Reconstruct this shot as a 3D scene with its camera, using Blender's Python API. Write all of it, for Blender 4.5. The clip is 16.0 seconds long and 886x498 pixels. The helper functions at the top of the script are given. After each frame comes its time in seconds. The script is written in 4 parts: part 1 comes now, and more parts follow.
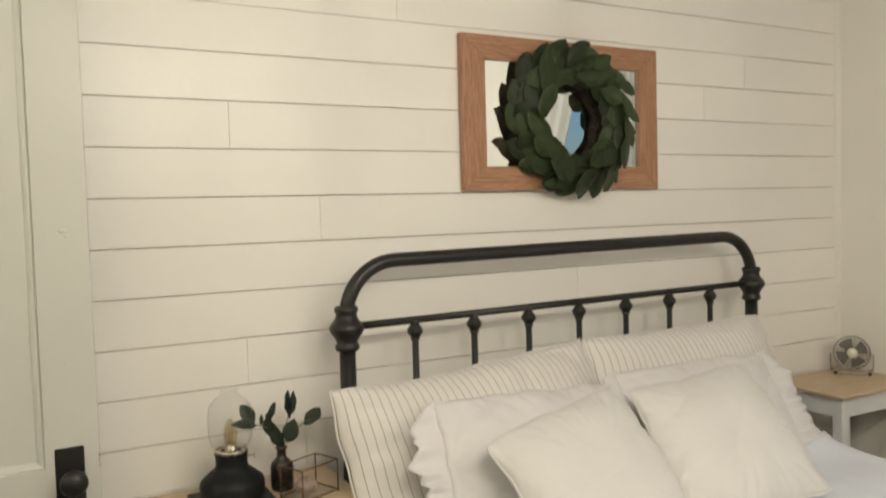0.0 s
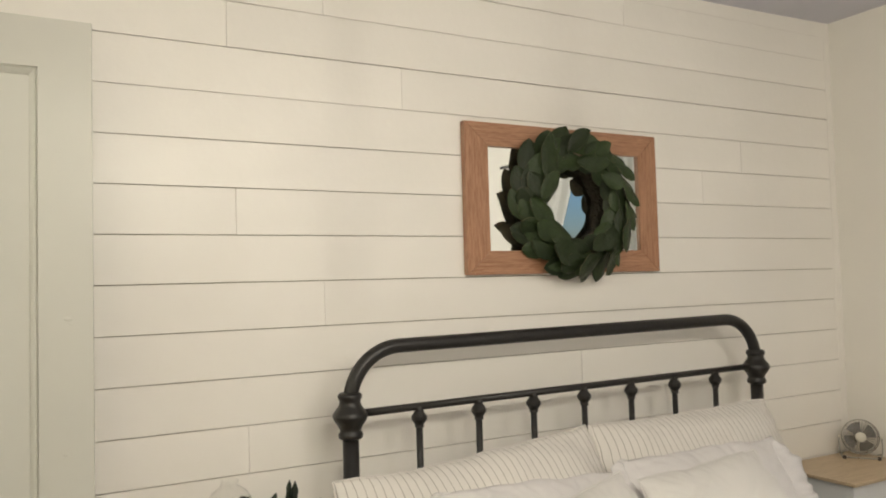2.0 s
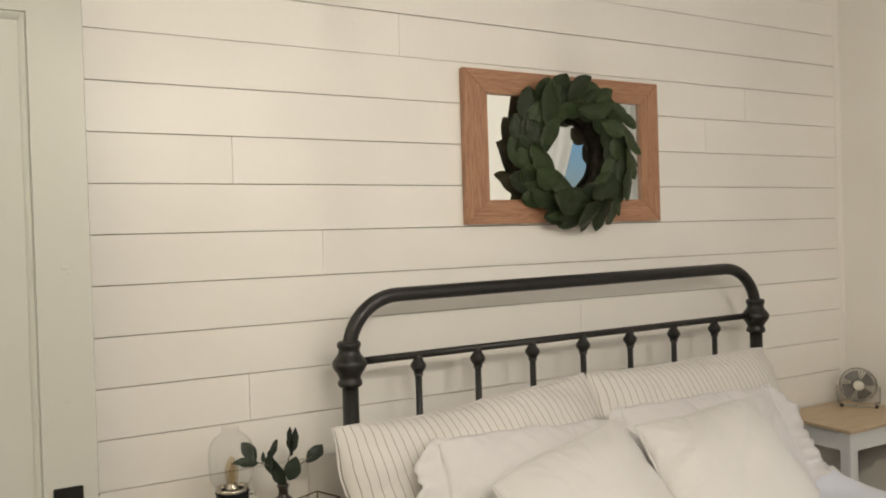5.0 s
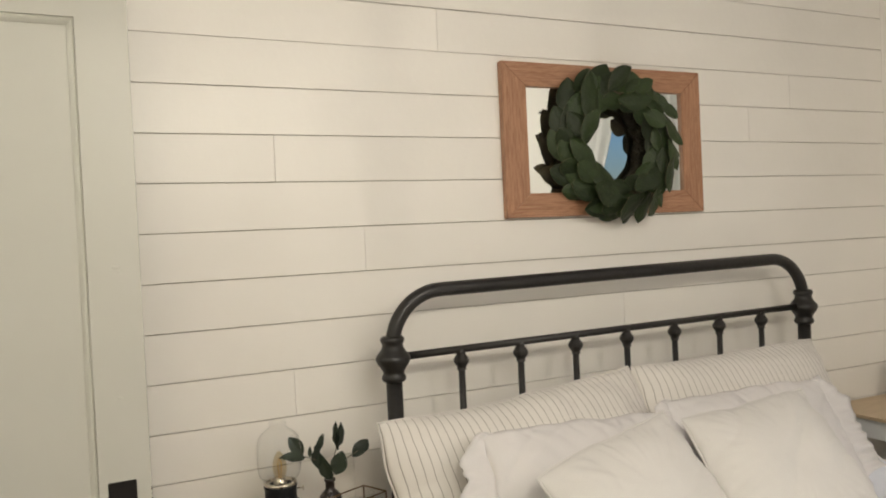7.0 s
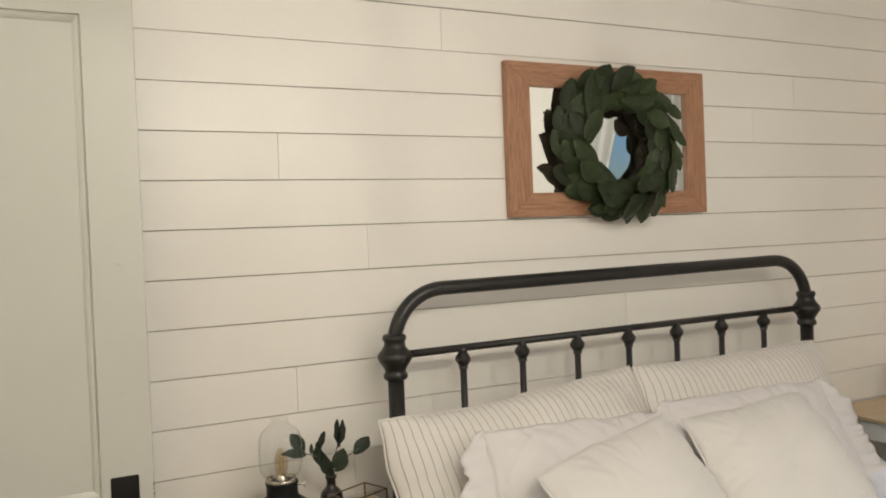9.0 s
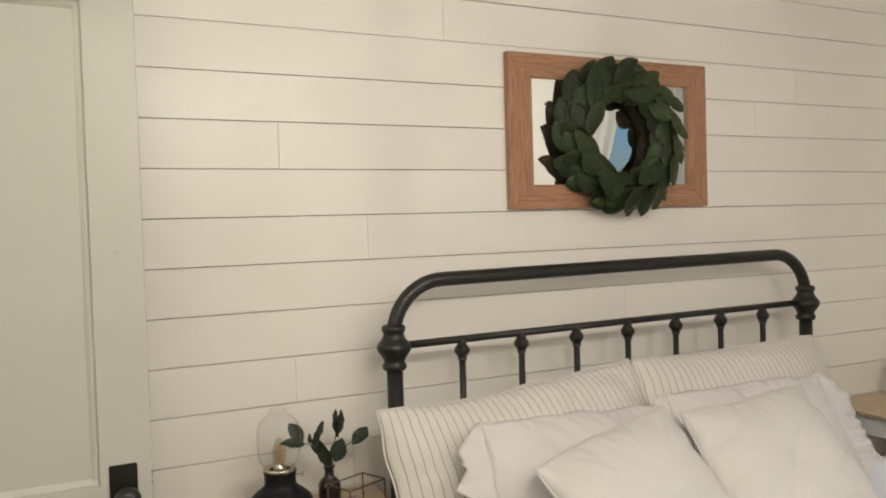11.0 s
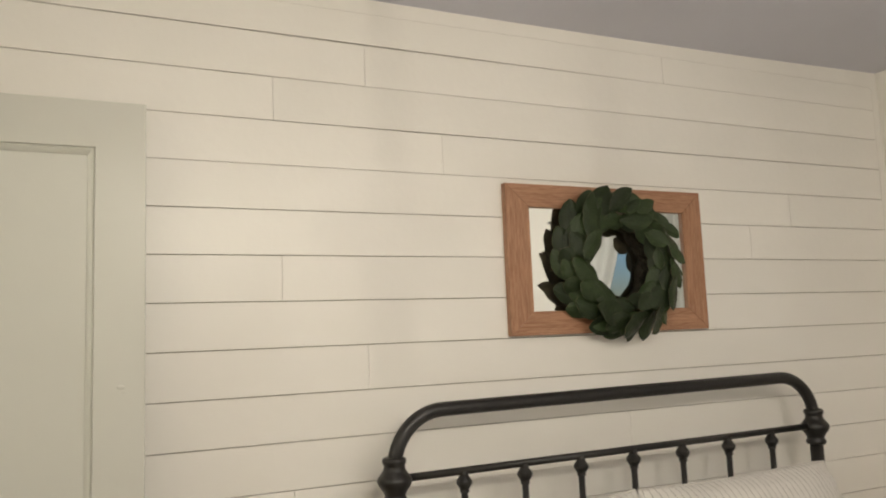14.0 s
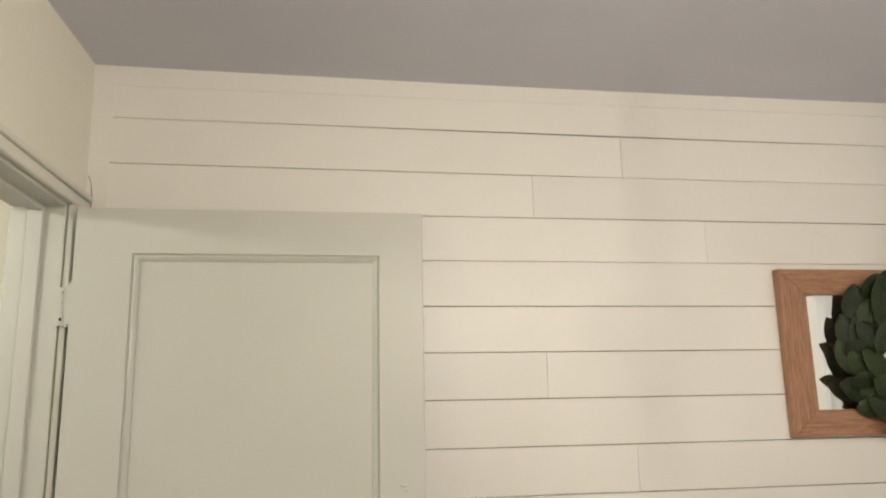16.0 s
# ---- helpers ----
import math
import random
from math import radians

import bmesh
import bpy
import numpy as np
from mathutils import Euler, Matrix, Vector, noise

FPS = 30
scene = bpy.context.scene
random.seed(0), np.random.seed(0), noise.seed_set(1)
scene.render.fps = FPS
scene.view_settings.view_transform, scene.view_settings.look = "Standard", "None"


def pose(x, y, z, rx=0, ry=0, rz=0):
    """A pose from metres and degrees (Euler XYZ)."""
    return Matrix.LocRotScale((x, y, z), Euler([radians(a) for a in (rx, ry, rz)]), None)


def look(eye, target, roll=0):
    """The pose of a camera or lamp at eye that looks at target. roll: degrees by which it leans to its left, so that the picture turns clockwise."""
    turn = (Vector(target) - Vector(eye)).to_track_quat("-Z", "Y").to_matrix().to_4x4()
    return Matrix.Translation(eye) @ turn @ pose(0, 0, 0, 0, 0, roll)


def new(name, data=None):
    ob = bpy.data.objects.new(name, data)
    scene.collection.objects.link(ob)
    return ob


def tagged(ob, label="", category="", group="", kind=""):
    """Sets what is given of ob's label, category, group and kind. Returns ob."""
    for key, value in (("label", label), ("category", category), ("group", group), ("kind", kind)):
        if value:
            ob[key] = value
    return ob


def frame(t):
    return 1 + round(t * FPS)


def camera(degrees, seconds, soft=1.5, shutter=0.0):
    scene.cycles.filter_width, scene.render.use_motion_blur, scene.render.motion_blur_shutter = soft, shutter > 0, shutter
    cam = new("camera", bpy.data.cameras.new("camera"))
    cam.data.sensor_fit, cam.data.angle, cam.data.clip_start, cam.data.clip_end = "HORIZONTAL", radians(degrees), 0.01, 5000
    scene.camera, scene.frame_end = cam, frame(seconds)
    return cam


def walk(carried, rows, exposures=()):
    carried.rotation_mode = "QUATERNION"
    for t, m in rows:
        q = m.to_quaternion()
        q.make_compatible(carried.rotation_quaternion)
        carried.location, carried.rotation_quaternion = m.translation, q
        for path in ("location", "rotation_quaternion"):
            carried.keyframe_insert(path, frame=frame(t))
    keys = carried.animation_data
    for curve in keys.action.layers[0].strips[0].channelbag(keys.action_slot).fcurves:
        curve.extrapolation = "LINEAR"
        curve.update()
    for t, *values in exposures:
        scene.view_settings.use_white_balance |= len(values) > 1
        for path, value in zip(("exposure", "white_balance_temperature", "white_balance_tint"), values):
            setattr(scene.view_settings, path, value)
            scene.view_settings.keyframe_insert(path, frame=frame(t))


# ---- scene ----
cam = camera(59.6, 16.0, soft=1.9, shutter=0.4)
PATH = [
    (0, (-0.477, -2.033, 1.394), (0.471, -0.275, 1.294), -1.6),
    (0.5, (-0.481, -2.024, 1.419), (0.482, -0.272, 1.45), -1.8),
    (1, (-0.485, -2.029, 1.428), (0.479, -0.278, 1.509), -1.6),
    (1.5, (-0.494, -2.033, 1.428), (0.47, -0.283, 1.519), -1.6),
    (2, (-0.496, -2.027, 1.425), (0.464, -0.274, 1.516), -1.6),
    (2.5, (-0.492, -2.011, 1.42), (0.471, -0.261, 1.503), -1.6),
    (3, (-0.486, -2.01, 1.415), (0.478, -0.258, 1.47), -1.8),
    (3.5, (-0.48, -2.012, 1.41), (0.484, -0.26, 1.435), -1.9),
    (6, (-0.479, -2.028, 1.408), (0.429, -0.247, 1.366), -2.4),
    (6.5, (-0.486, -2.026, 1.406), (0.381, -0.224, 1.37), -2.7),
    (7, (-0.491, -2.018, 1.406), (0.374, -0.215, 1.373), -2.7),
    (7.5, (-0.491, -2.015, 1.413), (0.37, -0.211, 1.373), -2.5),
    (8, (-0.49, -2.018, 1.406), (0.371, -0.213, 1.37), -2.7),
    (8.5, (-0.488, -2.025, 1.406), (0.367, -0.217, 1.368), -2.5),
    (9, (-0.489, -2.025, 1.404), (0.366, -0.217, 1.37), -2.3),
    (11.5, (-0.49, -2.019, 1.405), (0.366, -0.213, 1.344), -1.7),
    (12, (-0.486, -2.026, 1.407), (0.372, -0.22, 1.345), -2.1),
    (12.5, (-0.475, -2.036, 1.448), (0.386, -0.232, 1.485), -2.2),
    (13, (-0.481, -2.034, 1.453), (0.386, -0.24, 1.633), -1.8),
    (13.5, (-0.481, -2.043, 1.46), (0.38, -0.25, 1.667), -1.3),
    (14, (-0.477, -2.063, 1.453), (0.359, -0.26, 1.682), -2.3),
    (14.5, (-0.493, -2.06, 1.458), (0.215, -0.204, 1.694), -1.8),
    (15, (-0.535, -2.044, 1.467), (0.067, -0.152, 1.706), -1.6),
    (15.2, (-0.54, -2.048, 1.472), (-0.061, -0.128, 1.729), -1.4),
    (15.3, (-0.545, -2.047, 1.483), (-0.119, -0.113, 1.754), -1.2),
    (15.5, (-0.562, -2.042, 1.505), (-0.236, -0.095, 1.826), -1.0),
    (15.6, (-0.575, -2.039, 1.508), (-0.275, -0.091, 1.860), -1.1),
    (15.8, (-0.582, -2.041, 1.522), (-0.289, -0.104, 1.911), -1.2),
    (16, (-0.594, -2.038, 1.54), (-0.293, -0.104, 1.951), -1.2),
]
walk(cam, [(t, look(eye, target, roll)) for t, eye, target, roll in PATH],
     exposures=((0.0, -0.02, 6650, 5), (0.5, -0.06, 6650, 5), (2.0, -0.03, 6530, 7), (3.5, -0.05, 6500, 8), (7.0, -0.07, 6500, 8), (12.0, -0.09, 6500, 8),
                (12.5, -0.05, 6500, 8), (13.0, -0.01, 6510, 8), (13.5, -0.13, 6560, 8), (14.0, -0.17, 6560, 8), (15.5, -0.11, 6580, 9), (16.0, -0.11, 6520, 9)))

# ---------------------------------------------------------------- light
world = bpy.data.worlds.new("sky")
scene.world = world
world.use_nodes = True
sky = world.node_tree.nodes.new("ShaderNodeTexSky")
sky.sky_type = 'NISHITA'
sky.sun_disc = False
sky.sun_elevation, sky.sun_rotation = radians(5), radians(270)
sky.ozone_density = 4.0
tint = world.node_tree.nodes.new("ShaderNodeMix")
tint.data_type, tint.blend_type = "RGBA", "MULTIPLY"
tint.inputs["Factor"].default_value = 1.0
tint.inputs["B"].default_value = (1.15, 0.85, 0.88, 1)
world.node_tree.links.new(sky.outputs[0], tint.inputs["A"])
world.node_tree.links.new(tint.outputs["Result"], world.node_tree.nodes["Background"].inputs[0])
world.node_tree.nodes["Background"].inputs[1].default_value = 0.27
scene.view_settings.exposure = 0.0


def lamp(name, kind, m, power, colour, size, size_y=0):
    data = bpy.data.lights.new(name, kind)
    data.energy, data.color = power, colour
    if kind == "AREA":
        data.shape, data.size, data.size_y = "RECTANGLE", size, size_y
    else:
        data.shadow_soft_size = size
    ob = new(name, data)
    ob.matrix_world = m
    return ob


# room: x along the boarded wall, y towards it, z up
WEST, EAST, SOUTH, TOP = -1.206, 2.488, -4.3, 2.466
SHADES = ((-0.195, -2.0, 2.03), (0.03, -2.0, 1.97), (0.226, -2.0, 1.99))
WARM = (1.0, 0.920, 0.765)
for spot in SHADES:      # frosted shade and the bright filament inside it
    lamp("shade_light", "POINT", pose(*spot), 3.2, WARM, 0.16)
    lamp("filament_light", "POINT", pose(*spot), 11.3, WARM, 0.007)
# unseen soft fill, added to brighten the right side of the room
FILL = (1.15, -2.95, 2.28)
lamp("fill_light", "POINT", pose(*FILL), 43, (1.0, 0.908, 0.79), 0.24)
PASSAGE_LAMP = (-1.95, -0.85, 2.12)
lamp("passage_bulb", "POINT", pose(*PASSAGE_LAMP), 16, (1.0, 0.98, 0.87), 0.025)

# ---------------------------------------------------------------- materials


def material(name, colour, rough=0.5, metal=0.0, vary=0.06, scale=6.0, grain=0.0, grain_scale=300.0,
             bump=0.02, bump_scale=60.0, coat=0.0, island=0.0, sheen=0.0, rough_vary=0.08):
    """A surface with stains at one scale, grain at another, and fine relief."""
    mat = bpy.data.materials.new(name)
    mat.use_nodes = True
    nt = mat.node_tree
    bsdf = nt.nodes["Principled BSDF"]
    coord = nt.nodes.new("ShaderNodeTexCoord")
    big = nt.nodes.new("ShaderNodeTexNoise")
    big.inputs["Scale"].default_value, big.inputs["Detail"].default_value = scale, 4
    fine = nt.nodes.new("ShaderNodeTexNoise")
    fine.inputs["Scale"].default_value, fine.inputs["Detail"].default_value = grain_scale, 3
    rel = nt.nodes.new("ShaderNodeTexNoise")
    rel.inputs["Scale"].default_value, rel.inputs["Detail"].default_value = bump_scale, 5
    for n in (big, fine, rel):
        nt.links.new(coord.outputs["Object"], n.inputs["Vector"])
    hsv = nt.nodes.new("ShaderNodeHueSaturation")
    hsv.inputs["Color"].default_value = (*colour, 1)
    def spread(source, amount, about=1.0):
        r = nt.nodes.new("ShaderNodeMapRange")
        r.inputs["From Min"].default_value, r.inputs["From Max"].default_value = 0.25, 0.75
        r.inputs["To Min"].default_value, r.inputs["To Max"].default_value = about - amount, about + amount
        nt.links.new(source, r.inputs["Value"])
        return r.outputs[0]
    def times(a, b):
        m = nt.nodes.new("ShaderNodeMath")
        m.operation = "MULTIPLY"
        nt.links.new(a, m.inputs[0])
        nt.links.new(b, m.inputs[1])
        return m.outputs[0]
    value = times(spread(big.outputs[0], vary), spread(fine.outputs[0], grain))
    if island:
        info = nt.nodes.new("ShaderNodeObjectInfo")
        value = times(value, spread(info.outputs["Random"], island))
    nt.links.new(value, hsv.inputs["Value"])
    nt.links.new(hsv.outputs[0], bsdf.inputs["Base Color"])
    nt.links.new(spread(rel.outputs[0], rough_vary, rough), bsdf.inputs["Roughness"])
    b = nt.nodes.new("ShaderNodeBump")
    b.inputs["Strength"].default_value, b.inputs["Distance"].default_value = 1.0, bump * 0.05
    nt.links.new(rel.outputs[0], b.inputs["Height"])
    nt.links.new(b.outputs[0], bsdf.inputs["Normal"])
    bsdf.inputs["Metallic"].default_value = metal
    bsdf.inputs["Coat Weight"].default_value = coat
    bsdf.inputs["Sheen Weight"].default_value = sheen
    return mat


def wood(name, dark, light, stretch, rough=0.45, bump=0.3, scale=1.0):
    """Long grain along one axis of the object: stretch scales the noise on x, y, z."""
    mat = bpy.data.materials.new(name)
    mat.use_nodes = True
    nt = mat.node_tree
    bsdf = nt.nodes["Principled BSDF"]
    coord = nt.nodes.new("ShaderNodeTexCoord")
    mapping = nt.nodes.new("ShaderNodeMapping")
    mapping.inputs["Scale"].default_value = stretch
    nt.links.new(coord.outputs["Object"], mapping.inputs["Vector"])
    info = nt.nodes.new("ShaderNodeObjectInfo")
    shift = nt.nodes.new("ShaderNodeVectorMath")
    shift.operation = "MULTIPLY_ADD"
    shift.inputs[1].default_value = (7, 5, 9)
    nt.links.new(info.outputs["Random"], shift.inputs[0])
    nt.links.new(mapping.outputs[0], shift.inputs[2])
    wide = nt.nodes.new("ShaderNodeTexNoise")
    wide.inputs["Scale"].default_value, wide.inputs["Detail"].default_value, wide.inputs["Distortion"].default_value = 3.0 * scale, 5, 1.6
    fine = nt.nodes.new("ShaderNodeTexNoise")
    fine.inputs["Scale"].default_value, fine.inputs["Detail"].default_value = 22.0 * scale, 4
    for n in (wide, fine):
        nt.links.new(shift.outputs[0], n.inputs["Vector"])
    mix = nt.nodes.new("ShaderNodeMix")
    mix.inputs["Factor"].default_value = 0.4
    nt.links.new(wide.outputs[0], mix.inputs["A"])
    nt.links.new(fine.outputs[0], mix.inputs["B"])
    ramp = nt.nodes.new("ShaderNodeValToRGB")
    ramp.color_ramp.elements[0].position, ramp.color_ramp.elements[0].color = 0.32, (*dark, 1)
    ramp.color_ramp.elements[1].position, ramp.color_ramp.elements[1].color = 0.66, (*light, 1)
    nt.links.new(mix.outputs[0], ramp.inputs[0])
    nt.links.new(ramp.outputs[0], bsdf.inputs["Base Color"])
    bsdf.inputs["Roughness"].default_value = rough
    b = nt.nodes.new("ShaderNodeBump")
    b.inputs["Strength"].default_value, b.inputs["Distance"].default_value = bump, 0.001
    nt.links.new(fine.outputs[0], b.inputs["Height"])
    nt.links.new(b.outputs[0], bsdf.inputs["Normal"])
    return mat


def cloth(name, colour, stripe=None, pitch=0.028, wide=0.085):
    """Woven cloth; thin stripes by the flat cloth's own measure, kept in the UV map."""
    mat = material(name, colour, rough=0.92, vary=0.03, scale=5, grain=0.03, grain_scale=500, bump=0.008, bump_scale=420, sheen=0.15)
    nt = mat.node_tree
    bsdf = nt.nodes["Principled BSDF"]
    # soft creases under the weave
    coord = nt.nodes["Texture Coordinate"]
    crease = nt.nodes.new("ShaderNodeTexNoise")
    crease.inputs["Scale"].default_value, crease.inputs["Detail"].default_value, crease.inputs["Distortion"].default_value = 6, 2, 0.6
    nt.links.new(coord.outputs["Object"], crease.inputs["Vector"])
    b2 = nt.nodes.new("ShaderNodeBump")
    b2.inputs["Strength"].default_value, b2.inputs["Distance"].default_value = 0.45, 0.009
    nt.links.new(crease.outputs[0], b2.inputs["Height"])
    nt.links.new(nt.nodes["Bump"].outputs[0], b2.inputs["Normal"])
    nt.links.new(b2.outputs[0], bsdf.inputs["Normal"])
    if stripe:
        sep = nt.nodes.new("ShaderNodeSeparateXYZ")
        nt.links.new(coord.outputs["UV"], sep.inputs[0])
        def math_node(op, a, value):
            m = nt.nodes.new("ShaderNodeMath")
            m.operation = op
            nt.links.new(a, m.inputs[0])
            m.inputs[1].default_value = value
            return m.outputs[0]
        saw = math_node("FRACT", math_node("DIVIDE", sep.outputs[0], pitch), 0.0)
        line = math_node("LESS_THAN", math_node("ABSOLUTE", math_node("SUBTRACT", saw, 0.5), 0), wide / 2)
        mix = nt.nodes.new("ShaderNodeMix")
        mix.data_type = "RGBA"
        nt.links.new(math_node("MULTIPLY", line, 0.85), mix.inputs["Factor"])
        nt.links.new(nt.nodes["Hue/Saturation/Value"].outputs[0], mix.inputs["A"])
        mix.inputs["B"].default_value = (*stripe, 1)
        nt.links.new(mix.outputs["Result"], bsdf.inputs["Base Color"])
    return mat


def glass(name, tint=(0.994, 0.995, 0.994), gloss=1.0):
    """Thin clear glass: light goes straight through, and the gloss grows with the slant."""
    mat = bpy.data.materials.new(name)
    mat.use_nodes = True
    nt = mat.node_tree
    clear, shine, mix, slant, steep, share = (nt.nodes.new("ShaderNode" + n) for n in ("BsdfTransparent", "BsdfGlossy", "MixShader", "LayerWeight", "Math", "Math"))
    clear.inputs["Color"].default_value = (*tint, 1)
    shine.inputs["Roughness"].default_value = 0.02
    steep.operation, share.operation = "POWER", "MULTIPLY_ADD"
    steep.inputs[1].default_value = 4.0
    share.inputs[1].default_value, share.inputs[2].default_value = 0.45 * gloss, 0.02
    nt.links.new(slant.outputs["Facing"], steep.inputs[0])
    nt.links.new(steep.outputs[0], share.inputs[0])
    nt.links.new(share.outputs[0], mix.inputs[0])
    nt.links.new(clear.outputs[0], mix.inputs[1])
    nt.links.new(shine.outputs[0], mix.inputs[2])
    nt.links.new(mix.outputs[0], nt.nodes["Material Output"].inputs["Surface"])
    return mat


BOARD = material("white_board_paint", (0.875, 0.845, 0.792), rough=0.36, vary=0.02, scale=3, bump=0.008, bump_scale=38, island=0.018)
TRIM = material("white_trim_paint", (0.875, 0.845, 0.792), rough=0.5, vary=0.02, bump=0.008, bump_scale=38)
PLASTER = material("cream_wall_paint", (0.86, 0.82, 0.715), rough=0.75, vary=0.03, scale=2, bump=0.015, bump_scale=70)
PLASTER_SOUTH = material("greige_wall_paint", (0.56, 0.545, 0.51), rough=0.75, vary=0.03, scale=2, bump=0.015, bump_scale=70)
PLASTER_EAST = material("pale_wall_paint", (0.84, 0.81, 0.75), rough=0.75, vary=0.03, scale=2, bump=0.015, bump_scale=70)
CASING = material("cream_casing_paint", (0.75, 0.73, 0.65), rough=0.42, vary=0.03, scale=4, bump=0.012, bump_scale=22)
CEILING = material("grey_ceiling_paint", (0.66, 0.655, 0.72), rough=0.85, vary=0.03, scale=2, bump=0.012, bump_scale=60)
BACKING = material("dark_gap", (0.30, 0.26, 0.20), rough=0.9)
DOOR = material("off_white_door_paint", (0.60, 0.594, 0.540), rough=0.38, vary=0.02, scale=4, bump=0.012, bump_scale=22)
FLOOR = wood("brown_floor_wood", (0.07, 0.047, 0.035), (0.14, 0.095, 0.068), (1, 8, 1))
IRON = material("black_iron", (0.013, 0.0115, 0.0105), rough=0.38, vary=0.2, scale=20, bump=0.02, bump_scale=70)
FRAME_H = wood("brown_frame_wood_level", (0.27, 0.122, 0.063), (0.49, 0.270, 0.160), (2.0, 14, 26), rough=0.42)
FRAME_V = wood("brown_frame_wood_upright", (0.27, 0.122, 0.063), (0.49, 0.270, 0.160), (26, 14, 2.0), rough=0.42)
OAK = wood("pale_oak", (0.46, 0.345, 0.22), (0.64, 0.51, 0.35), (2.2, 22, 22), rough=0.5)
WHITE_WOOD = material("white_table_paint", (0.74, 0.75, 0.76), rough=0.4, vary=0.03, bump=0.05, bump_scale=40)
LEAF = material("green_leaf", (0.022, 0.036, 0.0115), rough=0.46, vary=0.3, scale=14, grain=0.12, grain_scale=120, bump=0.05, bump_scale=90, island=0.32)
LEAF.node_tree.nodes["Principled BSDF"].inputs["Specular IOR Level"].default_value = 0.36
UNDER = material("brown_leaf_back", (0.19, 0.155, 0.10), rough=0.8, vary=0.3, scale=14)
TWIG = material("brown_twig", (0.13, 0.105, 0.075), rough=0.9, vary=0.3, scale=40, bump=0.4, bump_scale=120)
SPRIG = material("grey_green_leaf", (0.018, 0.028, 0.016), rough=0.55, vary=0.25, scale=30, island=0.3)
STRIPED = cloth("striped_cotton", (0.715, 0.685, 0.645), (0.25, 0.22, 0.19), pitch=0.0212, wide=0.085)
COTTON = cloth("white_cotton", (0.70, 0.678, 0.672))
LINEN = cloth("ivory_linen", (0.665, 0.647, 0.622))
SHEET = cloth("white_sheet", (0.71, 0.74, 0.81))
BLACK = material("black_ceramic", (0.008, 0.0095, 0.011), rough=0.52, vary=0.2, scale=25, bump=0.03)
BLACK.node_tree.nodes["Principled BSDF"].inputs["Specular IOR Level"].default_value = 0.25
SLATE = material("dark_slate", (0.03, 0.032, 0.036), rough=0.7, vary=0.25, scale=30, bump=0.15, bump_scale=90)
BOTTLE = material("dark_brown_glass", (0.018, 0.012, 0.010), rough=0.28, vary=0.1, coat=0.5)
NICKEL = material("aged_nickel", (0.55, 0.50, 0.42), rough=0.3, metal=1.0, vary=0.15, scale=60)
BRASS = material("dark_brass_edge", (0.20, 0.13, 0.07), rough=0.38, metal=1.0, vary=0.25, scale=60)
CLEAR = glass("clear_glass")
AMBER = glass("amber_glass", (0.97, 0.92, 0.80))
MIRROR = material("mirror_silver", (0.80, 0.83, 0.83), rough=0.02, metal=1.0, vary=0.0, bump=0.0, rough_vary=0.005)
ENAMEL = material("cream_enamel", (0.72, 0.69, 0.60), rough=0.35, vary=0.05)
STEEL = material("chromed_wire", (0.40, 0.38, 0.34), rough=0.3, metal=1.0, vary=0.08)
GREY_PLASTIC = material("grey_plastic", (0.11, 0.105, 0.10), rough=0.45, vary=0.05)
BLADE = material("grey_fan_blade", (0.15, 0.14, 0.13), rough=0.4, vary=0.05)
RUBBER = material("dark_rubber", (0.05, 0.035, 0.028), rough=0.7, vary=0.1)
QUARTZ = material("pink_quartz", (0.36, 0.26, 0.23), rough=0.35, vary=0.25, scale=40, bump=0.3, bump_scale=60)
CURTAIN = material("white_curtain", (0.87, 0.87, 0.85), rough=0.9, vary=0.03, bump=0.05, bump_scale=300)
nt = CURTAIN.node_tree
thin, blend = nt.nodes.new("ShaderNodeBsdfTranslucent"), nt.nodes.new("ShaderNodeMixShader")
thin.inputs["Color"].default_value = (0.78, 0.80, 0.80, 1)
blend.inputs[0].default_value = 0.12
nt.links.new(nt.nodes["Principled BSDF"].outputs[0], blend.inputs[1])
nt.links.new(thin.outputs[0], blend.inputs[2])
nt.links.new(blend.outputs[0], nt.nodes["Material Output"].inputs["Surface"])
GOLD = material("golden_filament", (0.80, 0.55, 0.22), rough=0.35, metal=1.0, vary=0.05)
BRONZE = material("dark_bronze", (0.05, 0.035, 0.025), rough=0.4, metal=0.8)

# ---------------------------------------------------------------- mesh helpers


def part(name, bm, mat, parent=None, label="", smooth=False):
    """Link a bmesh as one mesh object, under a thing or a part."""
    me = bpy.data.meshes.new(name)
    bm.normal_update()
    bm.to_mesh(me)
    bm.free()
    for m in (mat if isinstance(mat, (list, tuple)) else (mat,)):
        me.materials.append(m)
    if smooth:
        me.polygons.foreach_set("use_smooth", [True] * len(me.polygons))
    ob = new(name, me)
    if parent:
        ob.parent = parent
    if label:
        tagged(ob, label=label)
    return ob


def thing(name, label, category, m=None, group="", kind=""):
    ob = new(name)
    ob.empty_display_size = 0.1
    ob.matrix_world = m or Matrix()
    return tagged(ob, label, category, group, kind)


def add_box(bm, lo, hi, bevel=0.0, segments=1):
    size = [b - a for a, b in zip(lo, hi)]
    mid = [(a + b) / 2 for a, b in zip(lo, hi)]
    made = bmesh.ops.create_cube(bm, size=1.0, matrix=Matrix.LocRotScale(mid, None, size))
    if bevel:
        edges = {e for v in made["verts"] for e in v.link_edges}
        bmesh.ops.bevel(bm, geom=list(edges), offset=bevel, segments=segments, affect="EDGES", profile=0.5)
    return bm


def box(lo, hi, bevel=0.0, segments=1):
    return add_box(bmesh.new(), lo, hi, bevel, segments)


